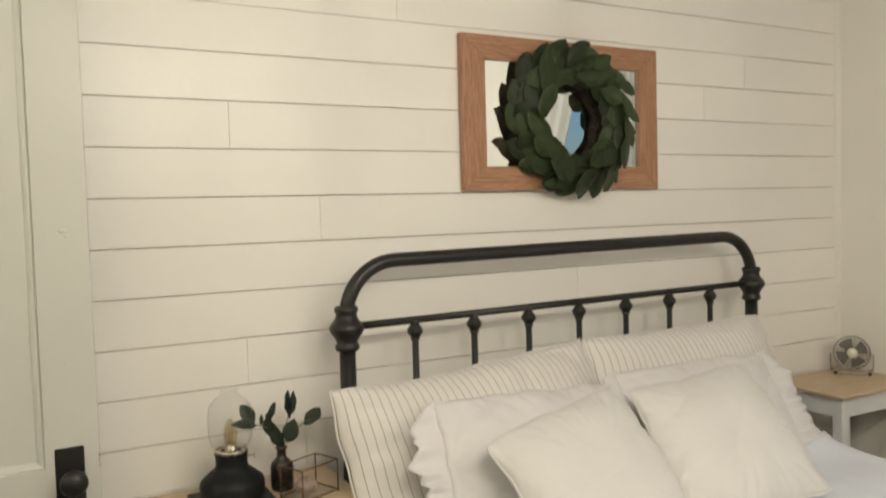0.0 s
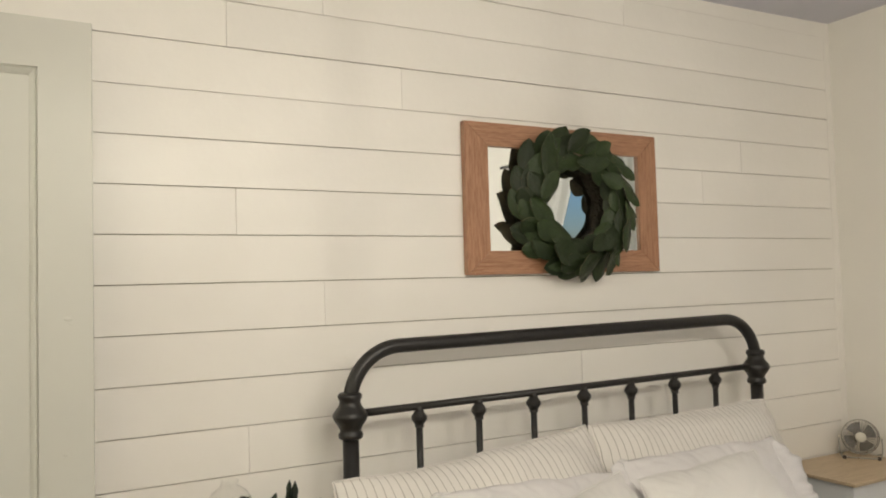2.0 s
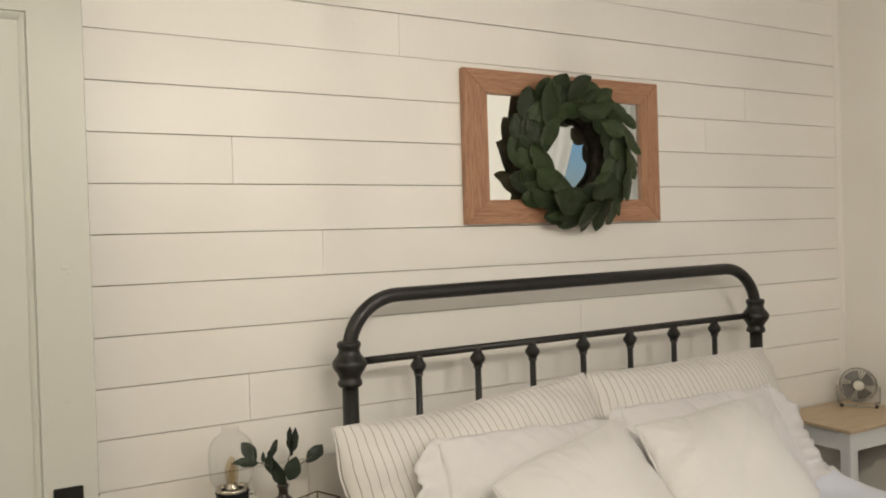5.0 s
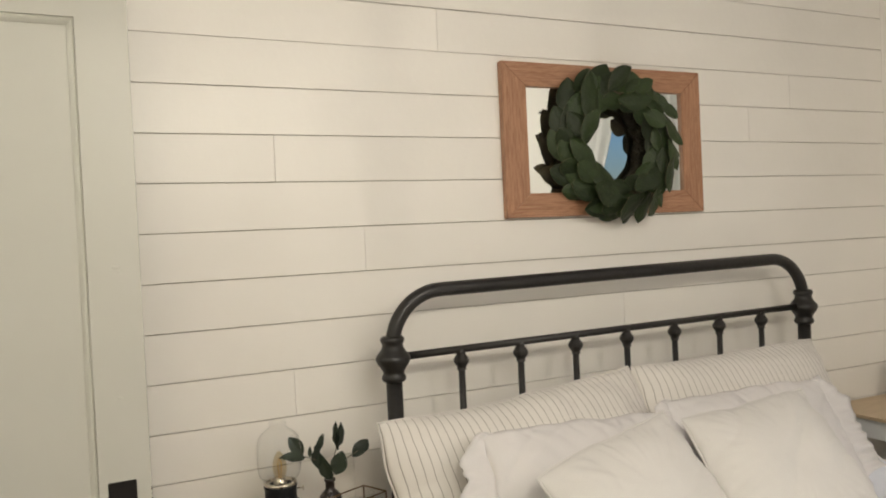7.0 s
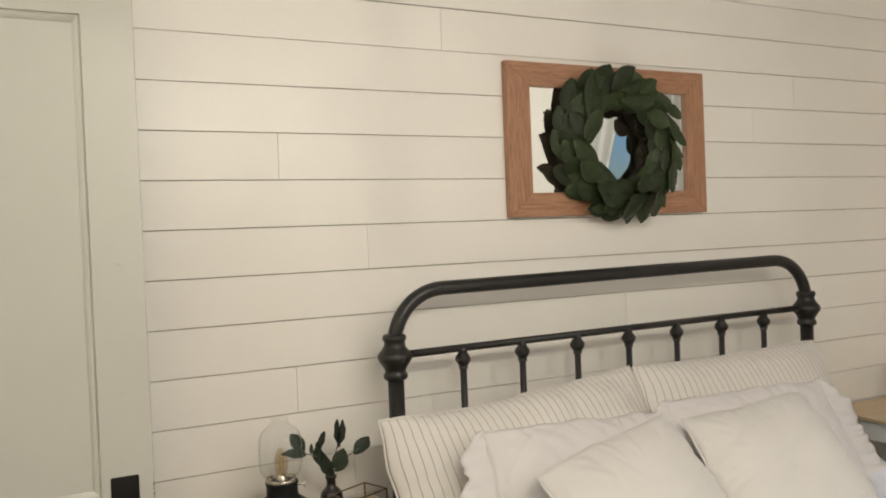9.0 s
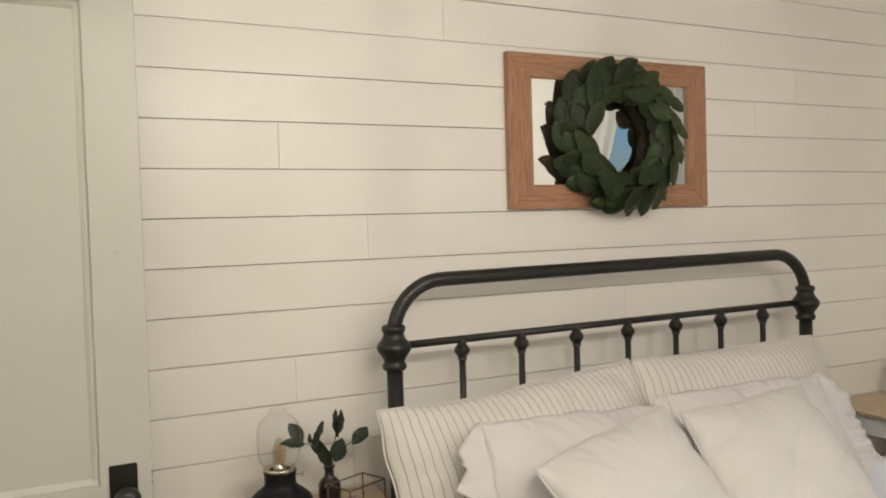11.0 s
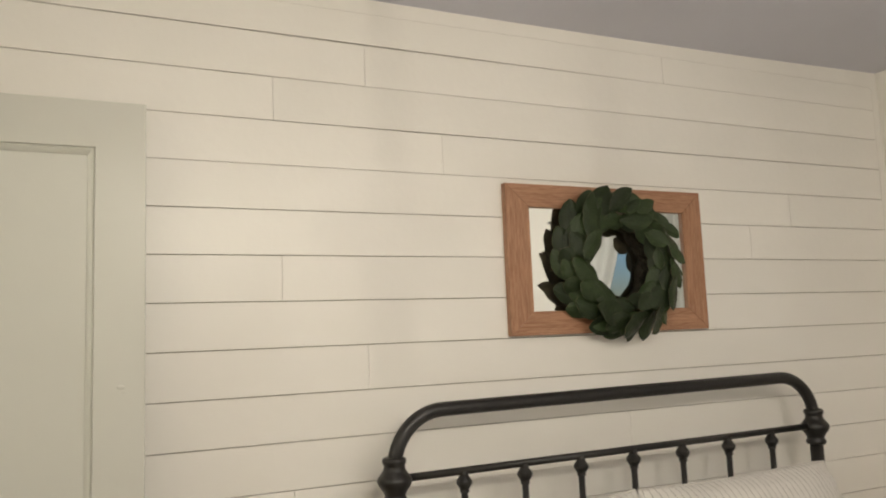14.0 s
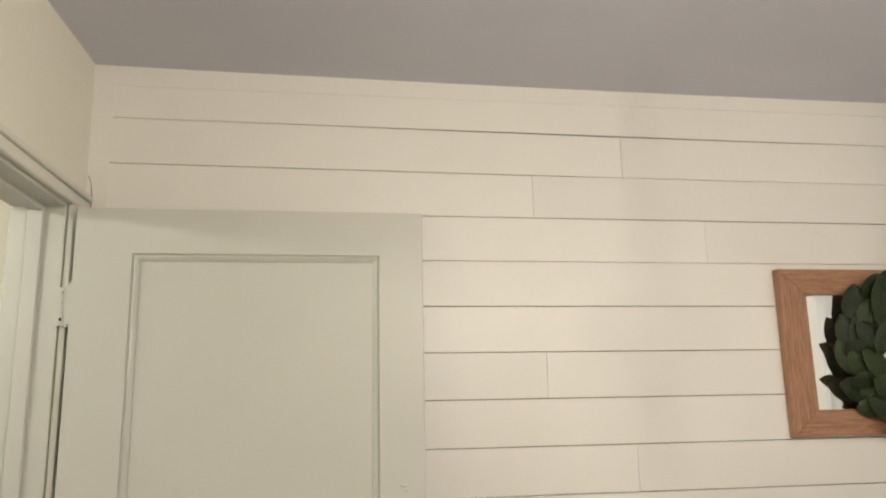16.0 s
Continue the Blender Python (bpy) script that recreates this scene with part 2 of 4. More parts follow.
def lathe(profile, steps=32, bm=None, m=None):
    """Turn (radius, height) pairs about z."""
    bm = bm or bmesh.new()
    m = m or Matrix()
    rings = []
    for r, z in profile:
        rings.append([bm.verts.new(m @ Vector((r * math.cos(a), r * math.sin(a), z))) for a in (2 * math.pi * i / steps for i in range(steps))]
                     if r > 1e-6 else [bm.verts.new(m @ Vector((0, 0, z)))])
    for a, b in zip(rings, rings[1:]):
        for i in range(steps):
            j = (i + 1) % steps
            if len(a) == 1 and len(b) > 1:
                bm.faces.new((a[0], b[j], b[i]))
            elif len(b) == 1 and len(a) > 1:
                bm.faces.new((a[i], a[j], b[0]))
            elif len(a) > 1:
                bm.faces.new((a[i], a[j], b[j], b[i]))
    return bm


def tube(points, radius, sides=12, closed=False, bm=None):
    """Sweep a circle along points."""
    bm = bm or bmesh.new()
    pts = [Vector(p) for p in points]
    rings, last = [], None
    n = len(pts)
    for i, p in enumerate(pts):
        a = pts[(i - 1) % n] if closed or i else p
        b = pts[(i + 1) % n] if closed or i < n - 1 else p
        t = (b - a).normalized()
        if last is None:
            side = t.orthogonal().normalized()
        else:
            side = (last - t * last.dot(t)).normalized()
        last = side
        up = t.cross(side)
        r = radius(i / max(1, n - 1)) if callable(radius) else radius
        rings.append([bm.verts.new(p + (side * math.cos(k) + up * math.sin(k)) * r) for k in (2 * math.pi * j / sides for j in range(sides))])
    pairs = list(zip(rings, rings[1:])) + ([(rings[-1], rings[0])] if closed else [])
    for a, b in pairs:
        for j in range(sides):
            k = (j + 1) % sides
            bm.faces.new((a[j], a[k], b[k], b[j]))
    if not closed:
        bm.faces.new(reversed(rings[0]))
        bm.faces.new(rings[-1])
    return bm


def basis(x, up, at):
    """A pose with its x axis along x, its y axis near up and z = x cross y."""
    x = Vector(x).normalized()
    y = Vector(up)
    y = (y - x * y.dot(x)).normalized()
    z = x.cross(y)
    m = Matrix((x, y, z)).transposed().to_4x4()
    m.translation = at
    return m


# ---------------------------------------------------------------- setting
LEAN_WEST = math.tan(radians(2.4))      # the old west wall is not quite square


def skewed(bm, x):
    """Let the edge at x follow the west wall."""
    for v in bm.verts:
        if abs(v.co.x - x) < 1e-4:
            v.co.x += LEAN_WEST * v.co.y
    return bm


tagged(part("floor", skewed(box((WEST - 0.13, SOUTH - 0.1, -0.08), (EAST + 0.13, 0.13, 0.0)), WEST - 0.13), FLOOR),
       "plain brown wooden bedroom floor", "floor", kind="structure")
bm = bmesh.new()
edge = []
for i in range(25):      # the old ceiling sags a little along the boarded wall
    x = WEST - 0.13 + (EAST - WEST + 0.26) * i / 24
    u = (x - 0.75) / 1.85
    z = 2.453 + 0.012 * u * u * (1.0 if u < 0 else 1.9)
    edge.append([bm.verts.new(c) for c in ((x, 0.13, z), (x, SOUTH - 0.1, z), (x, SOUTH - 0.1, z + 0.12), (x, 0.13, z + 0.12))])
for a, b in zip(edge, edge[1:]):
    for k in range(4):
        bm.faces.new((a[k], a[(k + 1) % 4], b[(k + 1) % 4], b[k]))
bm.faces.new(edge[0])
bm.faces.new(edge[-1][::-1])
bmesh.ops.recalc_face_normals(bm, faces=bm.faces)
tagged(part("ceiling", skewed(bm, WEST - 0.13), CEILING),
       "flat grey painted bedroom ceiling", "ceiling", kind="structure")

wall_north = tagged(part("wall_north", box((WEST - 0.13, 0.0105, 0), (EAST + 0.13, 0.13, TOP + 0.04)), BACKING),
                    "white painted horizontal shiplap board wall behind the bed", "wall", kind="structure")

# west wall with the door opening
JAMB, FAR, HEAD = -0.098, -0.955, 2.062
SPLAY = Matrix(((1, LEAN_WEST, 0, 0), (0, 1, 0, 0), (0, 0, 1, 0), (0, 0, 0, 1)))
bm = box((WEST - 0.13, JAMB, 0), (WEST, 0.0105, TOP + 0.04))
add_box(bm, (WEST - 0.13, FAR, HEAD), (WEST, JAMB, TOP + 0.04))
add_box(bm, (WEST - 0.13, SOUTH - 0.1, 0), (WEST, FAR, TOP + 0.04))
bm.transform(SPLAY)
tagged(part("wall_west", bm, PLASTER), "cream painted wall with a doorway beside the boarded wall", "wall", kind="structure")

# east wall with the window opening
WY0, WY1, WZ0, WZ1 = -2.16, -1.34, 0.85, 2.06
bm = box((EAST, WY1, 0), (EAST + 0.13, 0.0105, TOP + 0.04))
add_box(bm, (EAST, SOUTH - 0.1, 0), (EAST + 0.13, WY0, TOP + 0.04))
add_box(bm, (EAST, WY0, 0), (EAST + 0.13, WY1, WZ0))
add_box(bm, (EAST, WY0, WZ1), (EAST + 0.13, WY1, TOP + 0.04))
tagged(part("wall_east", bm, PLASTER_EAST), "plain pale painted wall with a curtained window", "wall", kind="structure")
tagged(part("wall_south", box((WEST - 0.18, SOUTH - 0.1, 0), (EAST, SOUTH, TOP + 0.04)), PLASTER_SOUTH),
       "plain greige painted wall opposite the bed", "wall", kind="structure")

# passage beyond the doorway
HX = WEST - 0.13
tagged(part("floor_passage", skewed(box((HX - 1.1, -2.2, -0.08), (HX, 0.45, 0.0)), HX), FLOOR), "brown wooden passage floor", "floor", kind="structure")
tagged(part("ceiling_passage", skewed(box((HX - 1.1, -2.2, TOP), (HX, 0.45, TOP + 0.1)), HX), CEILING), "grey passage ceiling", "ceiling", kind="structure")
bm = box((HX - 1.2, -2.3, 0), (HX - 1.1, 0.55, TOP))
add_box(bm, (HX - 1.1, 0.45, 0), (HX, 0.55, TOP))
add_box(bm, (HX - 1.1, -2.3, 0), (HX, -2.2, TOP))
add_box(bm, (HX - 0.004, 0.13, 0), (HX, 0.45, TOP))
tagged(part("wall_passage", bm, PLASTER), "plain pale passage walls seen through the doorway", "wall", kind="structure")

# flat trim boards round the boarded wall
PITCH, LEVEL_A = 0.1238, 2.0634
XL, XR = WEST + 0.052, EAST - 0.036
trim = thing("trim", "white painted flat edge boards of the shiplap wall", "trim", kind="structure")
part("trim_board", box((WEST, -0.0011, 2.4087), (EAST, 0.0105, TOP + 0.03)), TRIM, trim)
part("trim_board", box((WEST, -0.0009, 0.0), (XL + 0.0003, 0.0105, 2.4090)), TRIM, trim)
part("trim_board", box((XR - 0.0003, -0.0009, 0.0), (EAST, 0.0105, 2.4090)), TRIM, trim)
tagged(part("baseboard", box((XL, -0.016, 0), (XR, 0.0105, 0.105), 0.002), TRIM), "white painted baseboard below the shiplap", "baseboard", kind="structure")

part("paint_crack", tube([(WEST + 0.014, -0.0010, 2.066), (WEST + 0.0145, -0.0010, 2.085), (WEST + 0.014, -0.0010, 2.115), (WEST + 0.011, -0.0010, 2.135), (WEST + 0.006, -0.0012, 2.150), (WEST + 0.002, -0.0016, 2.158)], lambda u: 0.0019 - 0.0014 * u, 6), BACKING, trim, "dark open crack in the corner paint")

# door frame: jambs, stops, casing
def splayed(lo, hi, bevel=0.0, segments=1):
    bm = box(lo, hi, bevel, segments)
    bm.transform(SPLAY)
    return bm


frame_door = thing("door_frame", "off-white painted door casing, jambs and stops", "door frame", kind="structure")
part("jamb", splayed((WEST - 0.128, JAMB - 0.020, 0), (WEST - 0.001, JAMB, HEAD), 0.0015), DOOR, frame_door)
part("jamb", splayed((WEST - 0.128, FAR, 0), (WEST - 0.001, FAR + 0.02, HEAD), 0.0015), DOOR, frame_door)
part("jamb", splayed((WEST - 0.128, FAR + 0.02, HEAD - 0.02), (WEST - 0.001, JAMB - 0.02, HEAD), 0.0015), DOOR, frame_door)
part("stop", splayed((WEST - 0.085, JAMB - 0.032, 0), (WEST - 0.048, JAMB - 0.020, HEAD - 0.02), 0.002), DOOR, frame_door)
part("stop", splayed((WEST - 0.085, FAR + 0.032, HEAD - 0.032), (WEST - 0.048, JAMB - 0.032, HEAD - 0.02), 0.002), DOOR, frame_door)
part("stop", splayed((WEST - 0.085, FAR + 0.020, 0), (WEST - 0.048, FAR + 0.032, HEAD - 0.02), 0.002), DOOR, frame_door)
for lo, hi in (((-0.030, 0.0), (-0.112, HEAD - 0.012)), ((FAR + 0.014, 0.0), (FAR - 0.068, HEAD - 0.012))):
    part("casing", splayed((WEST, min(lo[0], hi[0]), 0), (WEST + 0.016, max(lo[0], hi[0]), hi[1]), 0.002), CASING, frame_door)
part("casing", splayed((WEST, FAR - 0.068, HEAD - 0.0115), (WEST + 0.016, -0.012, HEAD + 0.018), 0.003), CASING, frame_door)
part("back_band", splayed((WEST, FAR - 0.075, HEAD + 0.0185), (WEST + 0.023, -0.012, HEAD + 0.034), 0.004, 2), CASING, frame_door)

# ---------------------------------------------------------------- door leaf, open beside the boarded wall
DX0, DX1, DY0, DY1, DTOP = -1.175, -0.353, -0.157, -0.122, 2.031
door = thing("door_1", "off-white painted panel door standing open beside the shiplap wall", "door", pose(DX0, DY1, 0))


def on_door(lo, hi, bevel=0.0):
    return box([a - b for a, b in zip(lo, (DX0, DY1, 0))], [a - b for a, b in zip(hi, (DX0, DY1, 0))], bevel)


PX0, PX1 = -1.045, -0.462
part("stile", on_door((DX0, DY0, 0.008), (PX0, DY1, DTOP)), DOOR, door)
bm = on_door((PX1, DY0, 0.008), (DX1, DY1, DTOP))
edges = [e for e in bm.edges if all(abs(v.co.x - (DX1 - DX0)) < 1e-5 for v in e.verts) and abs(e.verts[0].co.z - e.verts[1].co.z) > 1]
bmesh.ops.bevel(bm, geom=edges, offset=0.0035, segments=3, affect="EDGES", profile=0.5)
part("stile", bm, DOOR, door)
for z, r in ((0.868, 0.0035), (0.858, 0.0025), (0.846, 0.003), (0.872, 0.0018)):
    bm = bmesh.new()
    bmesh.ops.create_icosphere(bm, subdivisions=1, radius=r, matrix=Matrix.LocRotScale((DX1 - DX0 - 0.0012, DY0 - DY1 + 0.0006, z), None, (0.5, 0.35, 1.3)))
    part("paint_chip", bm, TWIG, door, "small brown chip in the paint")
for x, z, r in ((-0.405, 1.372, 0.006), (-0.398, 1.361, 0.004), (-0.41, 1.08, 0.004)):
    bm = bmesh.new()
    inset = 0.016 if x < PX1 else 0.0
    bmesh.ops.create_icosphere(bm, subdivisions=2, radius=r, matrix=Matrix.LocRotScale((x - DX0, DY0 + inset - DY1, z), None, (1.5, 0.12, 0.8)))
    part("paint_blister", bm, DOOR, door, "small raised spot in the old paint", smooth=True)
for z0, z1 in ((1.921, DTOP), (0.655, 0.853), (0.008, 0.25)):
    part("rail", on_door((PX0, DY0, z0), (PX1, DY1, z1)), DOOR, door)
for z0, z1 in ((0.853, 1.921), (0.25, 0.655)):
    part("panel", on_door((PX0, DY0 + 0.016, z0), (PX1, DY1 - 0.008, z1), 0), DOOR, door)
    # sloped moulding round the recess
    bm = bmesh.new()
    for (r0, d0), (r1, d1) in (((0.0, 0.0003), (0.0006, 0.0075)), ((0.0006, 0.0075), (0.0024, 0.0075)), ((0.0024, 0.0075), (0.0042, 0.0055)), ((0.0042, 0.0055), (0.009, 0.0075)), ((0.009, 0.0075), (0.0155, 0.0125)), ((0.0155, 0.0125), (0.016, 0.0158))):
        ring = []
        for r, d in ((r0, d0), (r1, d1)):
            ring.append([bm.verts.new((x - DX0, DY0 + d - DY1, z)) for x, z in ((PX0 + r, z0 + r), (PX1 - r, z0 + r), (PX1 - r, z1 - r), (PX0 + r, z1 - r))])
        for i in range(4):
            bm.faces.new((ring[0][i], ring[0][(i + 1) % 4], ring[1][(i + 1) % 4], ring[1][i]))
    bmesh.ops.recalc_face_normals(bm, faces=bm.faces)
    part("moulding", bm, DOOR, door)
plate = part("lock_plate", on_door((-0.444, DY0 - 0.004, 0.70), (-0.385, DY0, 0.896), 0.0025), IRON, door, "black iron rectangular lock plate")
bm = lathe([(0.0, 0.0), (0.016, 0.0), (0.016, 0.004), (0.010, 0.008), (0.009, 0.022), (0.014, 0.027), (0.024, 0.034), (0.0285, 0.043),
            (0.0285, 0.050), (0.024, 0.059), (0.013, 0.064), (0.0, 0.065)], 28, m=pose(-0.410 - DX0, DY0 - 0.003 - DY1, 0.828, 90))
part("door_knob", bm, IRON, door, "round black iron door knob", smooth=True)
for z in (1.80, 1.03, 0.25):
    bm = lathe([(0.0, 0.0), (0.007, 0.0), (0.007, 0.098), (0.0, 0.098)], 14, m=pose(-0.014, 0.006, z - 0.049))
    lathe([(0.0, 0.098), (0.0045, 0.100), (0.006, 0.105), (0.0, 0.110)], 12, bm, pose(-0.014, 0.006, z - 0.049))
    add_box(bm, (-0.046, 0.001, z - 0.046), (-0.016, 0.0035, z + 0.046))
    add_box(bm, (-0.012, -0.030, z - 0.046), (-0.0005, 0.004, z + 0.046))
    for k in range(5):
        lathe([(0.0072, 0.0), (0.0085, 0.001), (0.0085, 0.0165), (0.0072, 0.0175)], 14, bm, pose(-0.014, 0.006, z - 0.049 + 0.0196 * k))
    hinge = part("hinge", bm, DOOR, door, "paint-covered butt hinge")
    for dz in (-0.031, 0.006, 0.034):
        part("screw", lathe([(0, 0), (0.0036, 0), (0.003, 0.0012), (0, 0.0016)], 12, m=pose(-0.031, 0.0012, z + dz, 90)), BRONZE if dz < 0 else DOOR, hinge)

# ---------------------------------------------------------------- window with curtains, in the east wall
window = thing("window_1", "white framed window with evening sky behind white curtains", "window", pose(EAST, 0, 0), kind="structure")
for lo, hi in (((WY0 - 0.07, WZ0 - 0.07), (WY0, WZ1 + 0.07)), ((WY1, WZ0 - 0.07), (WY1 + 0.07, WZ1 + 0.07)),
               ((WY0, WZ1), (WY1, WZ1 + 0.07)), ((WY0, WZ0 - 0.07), (WY1, WZ0))):
    part("window_frame", box((-0.016, lo[0], lo[1]), (0.0, hi[0], hi[1]), 0.002), TRIM, window)
for lo, hi in (((WY0, WZ0), (WY0 + 0.045, WZ1)), ((WY1 - 0.045, WZ0), (WY1, WZ1)), ((WY0 + 0.045, WZ0), (WY1 - 0.045, WZ0 + 0.05)),
               ((WY0 + 0.045, WZ1 - 0.05), (WY1 - 0.045, WZ1)), ((WY0 + 0.045, 1.43), (WY1 - 0.045, 1.47))):
    part("sash", box((0.06, lo[0], lo[1]), (0.095, hi[0], hi[1]), 0.002), TRIM, window)
for z0, z1 in ((WZ0 + 0.05, 1.43), (1.47, WZ1 - 0.05)):
    part("pane", box((0.074, WY0 + 0.045, z0), (0.078, WY1 - 0.045, z1)), CLEAR, window)


def curtain(name, y0, y1, y0_low, y1_low, label):
    """Hanging cloth with folds; its edges go from y0, y1 at the rod to y0_low, y1_low at the tie."""
    bm = bmesh.new()
    nx, nz = 60, 24
    grid = []
    for j in range(nz + 1):
        s = j / nz
        k = min(1.0, s / 0.62)
        k = k * k * (3 - 2 * k)
        a, b = y0 + (y0_low - y0) * k, y1 + (y1_low - y1) * k
        row = []
        for i in range(nx + 1):
            u = i / nx
            row.append(bm.verts.new((EAST - 0.075 + 0.022 * math.sin(u * 34 + 0.6 * s) * (0.5 + 0.5 * s), a + (b - a) * u, 2.20 - 2.05 * s)))
        grid.append(row)
    for j in range(nz):
        for i in range(nx):
            bm.faces.new((grid[j][i], grid[j][i + 1], grid[j + 1][i + 1], grid[j + 1][i]))
    ob = part(name, bm, CURTAIN, smooth=True)
    sol = ob.modifiers.new("thick", "SOLIDIFY")
    sol.thickness = 0.002
    return tagged(ob, label, "curtain", "curtains at the window")


curtain("curtain", -2.36, -1.66, -2.36, -2.14, "white curtain drawn aside at the window")
curtain("curtain", -1.36, -1.02, -1.30, -1.04, "white curtain hanging straight beside the window")
bm = tube([(EAST - 0.075, -2.45, 2.212), (EAST - 0.075, -0.95, 2.212)], 0.009)
for y in (-2.42, -0.98):
    tube([(EAST, y, 2.212), (EAST - 0.075, y, 2.212)], 0.006, bm=bm)
rod = part("curtain_rod", bm, IRON, smooth=True)
tagged(rod, "black metal curtain rod above the window", "curtain rod")

# ceiling light over the middle of the room: a bar with three lamps
MID = SHADES[1]
light = thing("ceiling_light", "bronze ceiling light with three lamps on a bar", "lamp", pose(MID[0], MID[1], TOP))
part("canopy", lathe([(0.0, 0.0), (0.065, 0.0), (0.06, -0.02), (0.02, -0.03), (0.0, -0.03)], 28), BRONZE, light, smooth=True)
part("stem", tube([(0, 0, -0.03), (0, 0, -0.24)], 0.008), BRONZE, light, smooth=True)
part("bar", tube([(SHADES[0][0] - MID[0] - 0.03, 0, -0.245), (SHADES[2][0] - MID[0] + 0.03, 0, -0.245)], 0.009), BRONZE, light, smooth=True)
for spot in SHADES:
    z = spot[2] - TOP
    part("socket", lathe([(0, -0.25), (0.004, -0.25), (0.004, z + 0.09), (0.016, z + 0.08), (0.018, z + 0.05), (0, z + 0.05)], 20, m=pose(spot[0] - MID[0], 0, 0)), BRONZE, light, smooth=True)
# made-up ceiling mount for the added fill light, out of view
fill_mount = thing("fill_canopy", "unseen bronze ceiling mount added above the fill light", "lamp", pose(FILL[0], FILL[1], TOP))
part("canopy", lathe([(0.0, 0.0), (0.065, 0.0), (0.06, -0.02), (0.02, -0.03), (0.0, -0.03)], 28), BRONZE, fill_mount, smooth=True)

# unseen rod and bowl, added before the light to shade the boarded wall softly
caster = thing("shadow_caster", "unseen bronze rod and bowl added to shade the boarded wall", "lamp", pose(0.244, -1.60, TOP))
part("stem", lathe([(0, 0.0), (0.030, 0.0), (0.030, -0.02), (0.0095, -0.05), (0.0115, -0.505), (0, -0.505)], 28), BRONZE, caster, smooth=True)
part("bowl", lathe([(0, -0.500), (0.018, -0.505), (0.044, -0.515), (0.050, -0.523), (0.034, -0.533), (0.019, -0.543), (0.014, -0.575), (0.010, -0.60), (0, -0.605)], 32), BRONZE, caster, smooth=True)

plamp = thing("passage_lamp", "small flush ceiling lamp in the passage", "lamp", pose(PASSAGE_LAMP[0], PASSAGE_LAMP[1], TOP))
part("canopy", lathe([(0.0, 0.0), (0.07, 0.0), (0.065, -0.025), (0.02, -0.035), (0.0, -0.035)], 28), BRONZE, plamp, smooth=True)
part("stem", tube([(0, 0, -0.03), (0, 0, -0.21)], 0.007), BRONZE, plamp, smooth=True)

# ---------------------------------------------------------------- iron bed
BX0, BX1, BY = 0.256, 1.800, -0.127
LEAN = math.tan(radians(0.42))
bed = thing("bed_frame", "black iron bed frame with a rounded tube headboard", "bed", pose(BX0, BY, 0))
W = BX1 - BX0
RISE = W * LEAN


def up_at(x):
    return x * LEAN


pts = [(0, 0, 1.125)]
for i in range(0, 13):
    a = math.pi - i / 12 * math.pi / 2
    pts.append((0.145 + 0.145 * math.cos(a), 0, 1.118 + 0.145 * math.sin(a)))
for i in range(0, 13):
    a = math.pi / 2 - i / 12 * math.pi / 2
    pts.append((W - 0.145 + 0.145 * math.cos(a), 0, 1.118 + RISE + 0.145 * math.sin(a)))
pts.append((W, 0, 1.12 + RISE))
part("top_rail", tube(pts, 0.0195, 20), IRON, bed, "thick bent black tube", smooth=True)
finial = [(0, -0.060), (0.027, -0.060), (0.031, -0.056), (0.0325, -0.050), (0.031, -0.044), (0.0275, -0.040), (0.0285, -0.034), (0.0335, -0.024), (0.041, -0.014),
          (0.0458, -0.004), (0.0462, 0.002), (0.043, 0.009), (0.036, 0.018), (0.030, 0.026), (0.0275, 0.034), (0.028, 0.040), (0.0312, 0.045), (0.032, 0.051),
          (0.030, 0.056), (0.026, 0.059), (0, 0.059)]
for x in (0, W):
    part("post", lathe([(0, 0), (0.021, 0), (0.0215, 1.06 + up_at(x)), (0, 1.06 + up_at(x))], 24, m=pose(x, 0, 0)), IRON, bed, smooth=True)
    part("post_casting", lathe(finial, 32, m=pose(x, 0, 1.091 + up_at(x))), IRON, bed, "cast iron ball and ring on the post", smooth=True)
part("cross_bar", tube([(0.02, 0, 1.0935), (W - 0.02, 0, 1.0935 + RISE)], 0.0104, 14), IRON, bed, smooth=True)
part("cross_bar", tube([(0.0, 0, 0.42), (W, 0, 0.42 + RISE)], 0.0104, 14), IRON, bed, smooth=True)
knot = [(0.0, 0.030), (0.011, 0.030), (0.013, 0.024), (0.0125, 0.018), (0.0215, 0.004), (0.0215, -0.004), (0.0125, -0.018), (0.0125, -0.022), (0.0135, -0.026), (0.0, -0.028)]
for i in range(7):
    x = 0.200 + 0.1895 * i
    part("spindle", lathe([(0, 0.42), (0.0093, 0.42), (0.0093, 1.088 + up_at(x)), (0, 1.088 + up_at(x))], 12, m=pose(x, 0, 0)), IRON, bed, smooth=True)
    part("spindle_knot", lathe(knot, 12, m=pose(x, 0, 1.063 + up_at(x))), IRON, bed, "cast faceted knot under the bar")
for x in (0.015, W - 0.015):
    part("side_rail", box((x - 0.018, -2.05, 0.28), (x + 0.018, 0.0, 0.32), 0.003), IRON, bed)
    part("foot_post", lathe([(0, 0), (0.021, 0), (0.021, 0.40), (0.014, 0.415), (0, 0.42)], 20, m=pose(x, -2.05, 0)), IRON, bed, smooth=True)
part("foot_rail", tube([(0.015, -2.05, 0.30), (W - 0.015, -2.05, 0.30)], 0.012), IRON, bed, smooth=True)


def soft(bm, amount, scale, seed):
    for v in bm.verts:
        p = v.co * scale + Vector((seed, seed * 1.7, seed * 0.3))
        v.co += v.normal * amount * (noise.noise(p) + 0.5 * noise.noise(p * 2.3))


bm = box((0.275, -2.10, 0.32), (1.780, -0.155, 0.59), 0.045, 4)
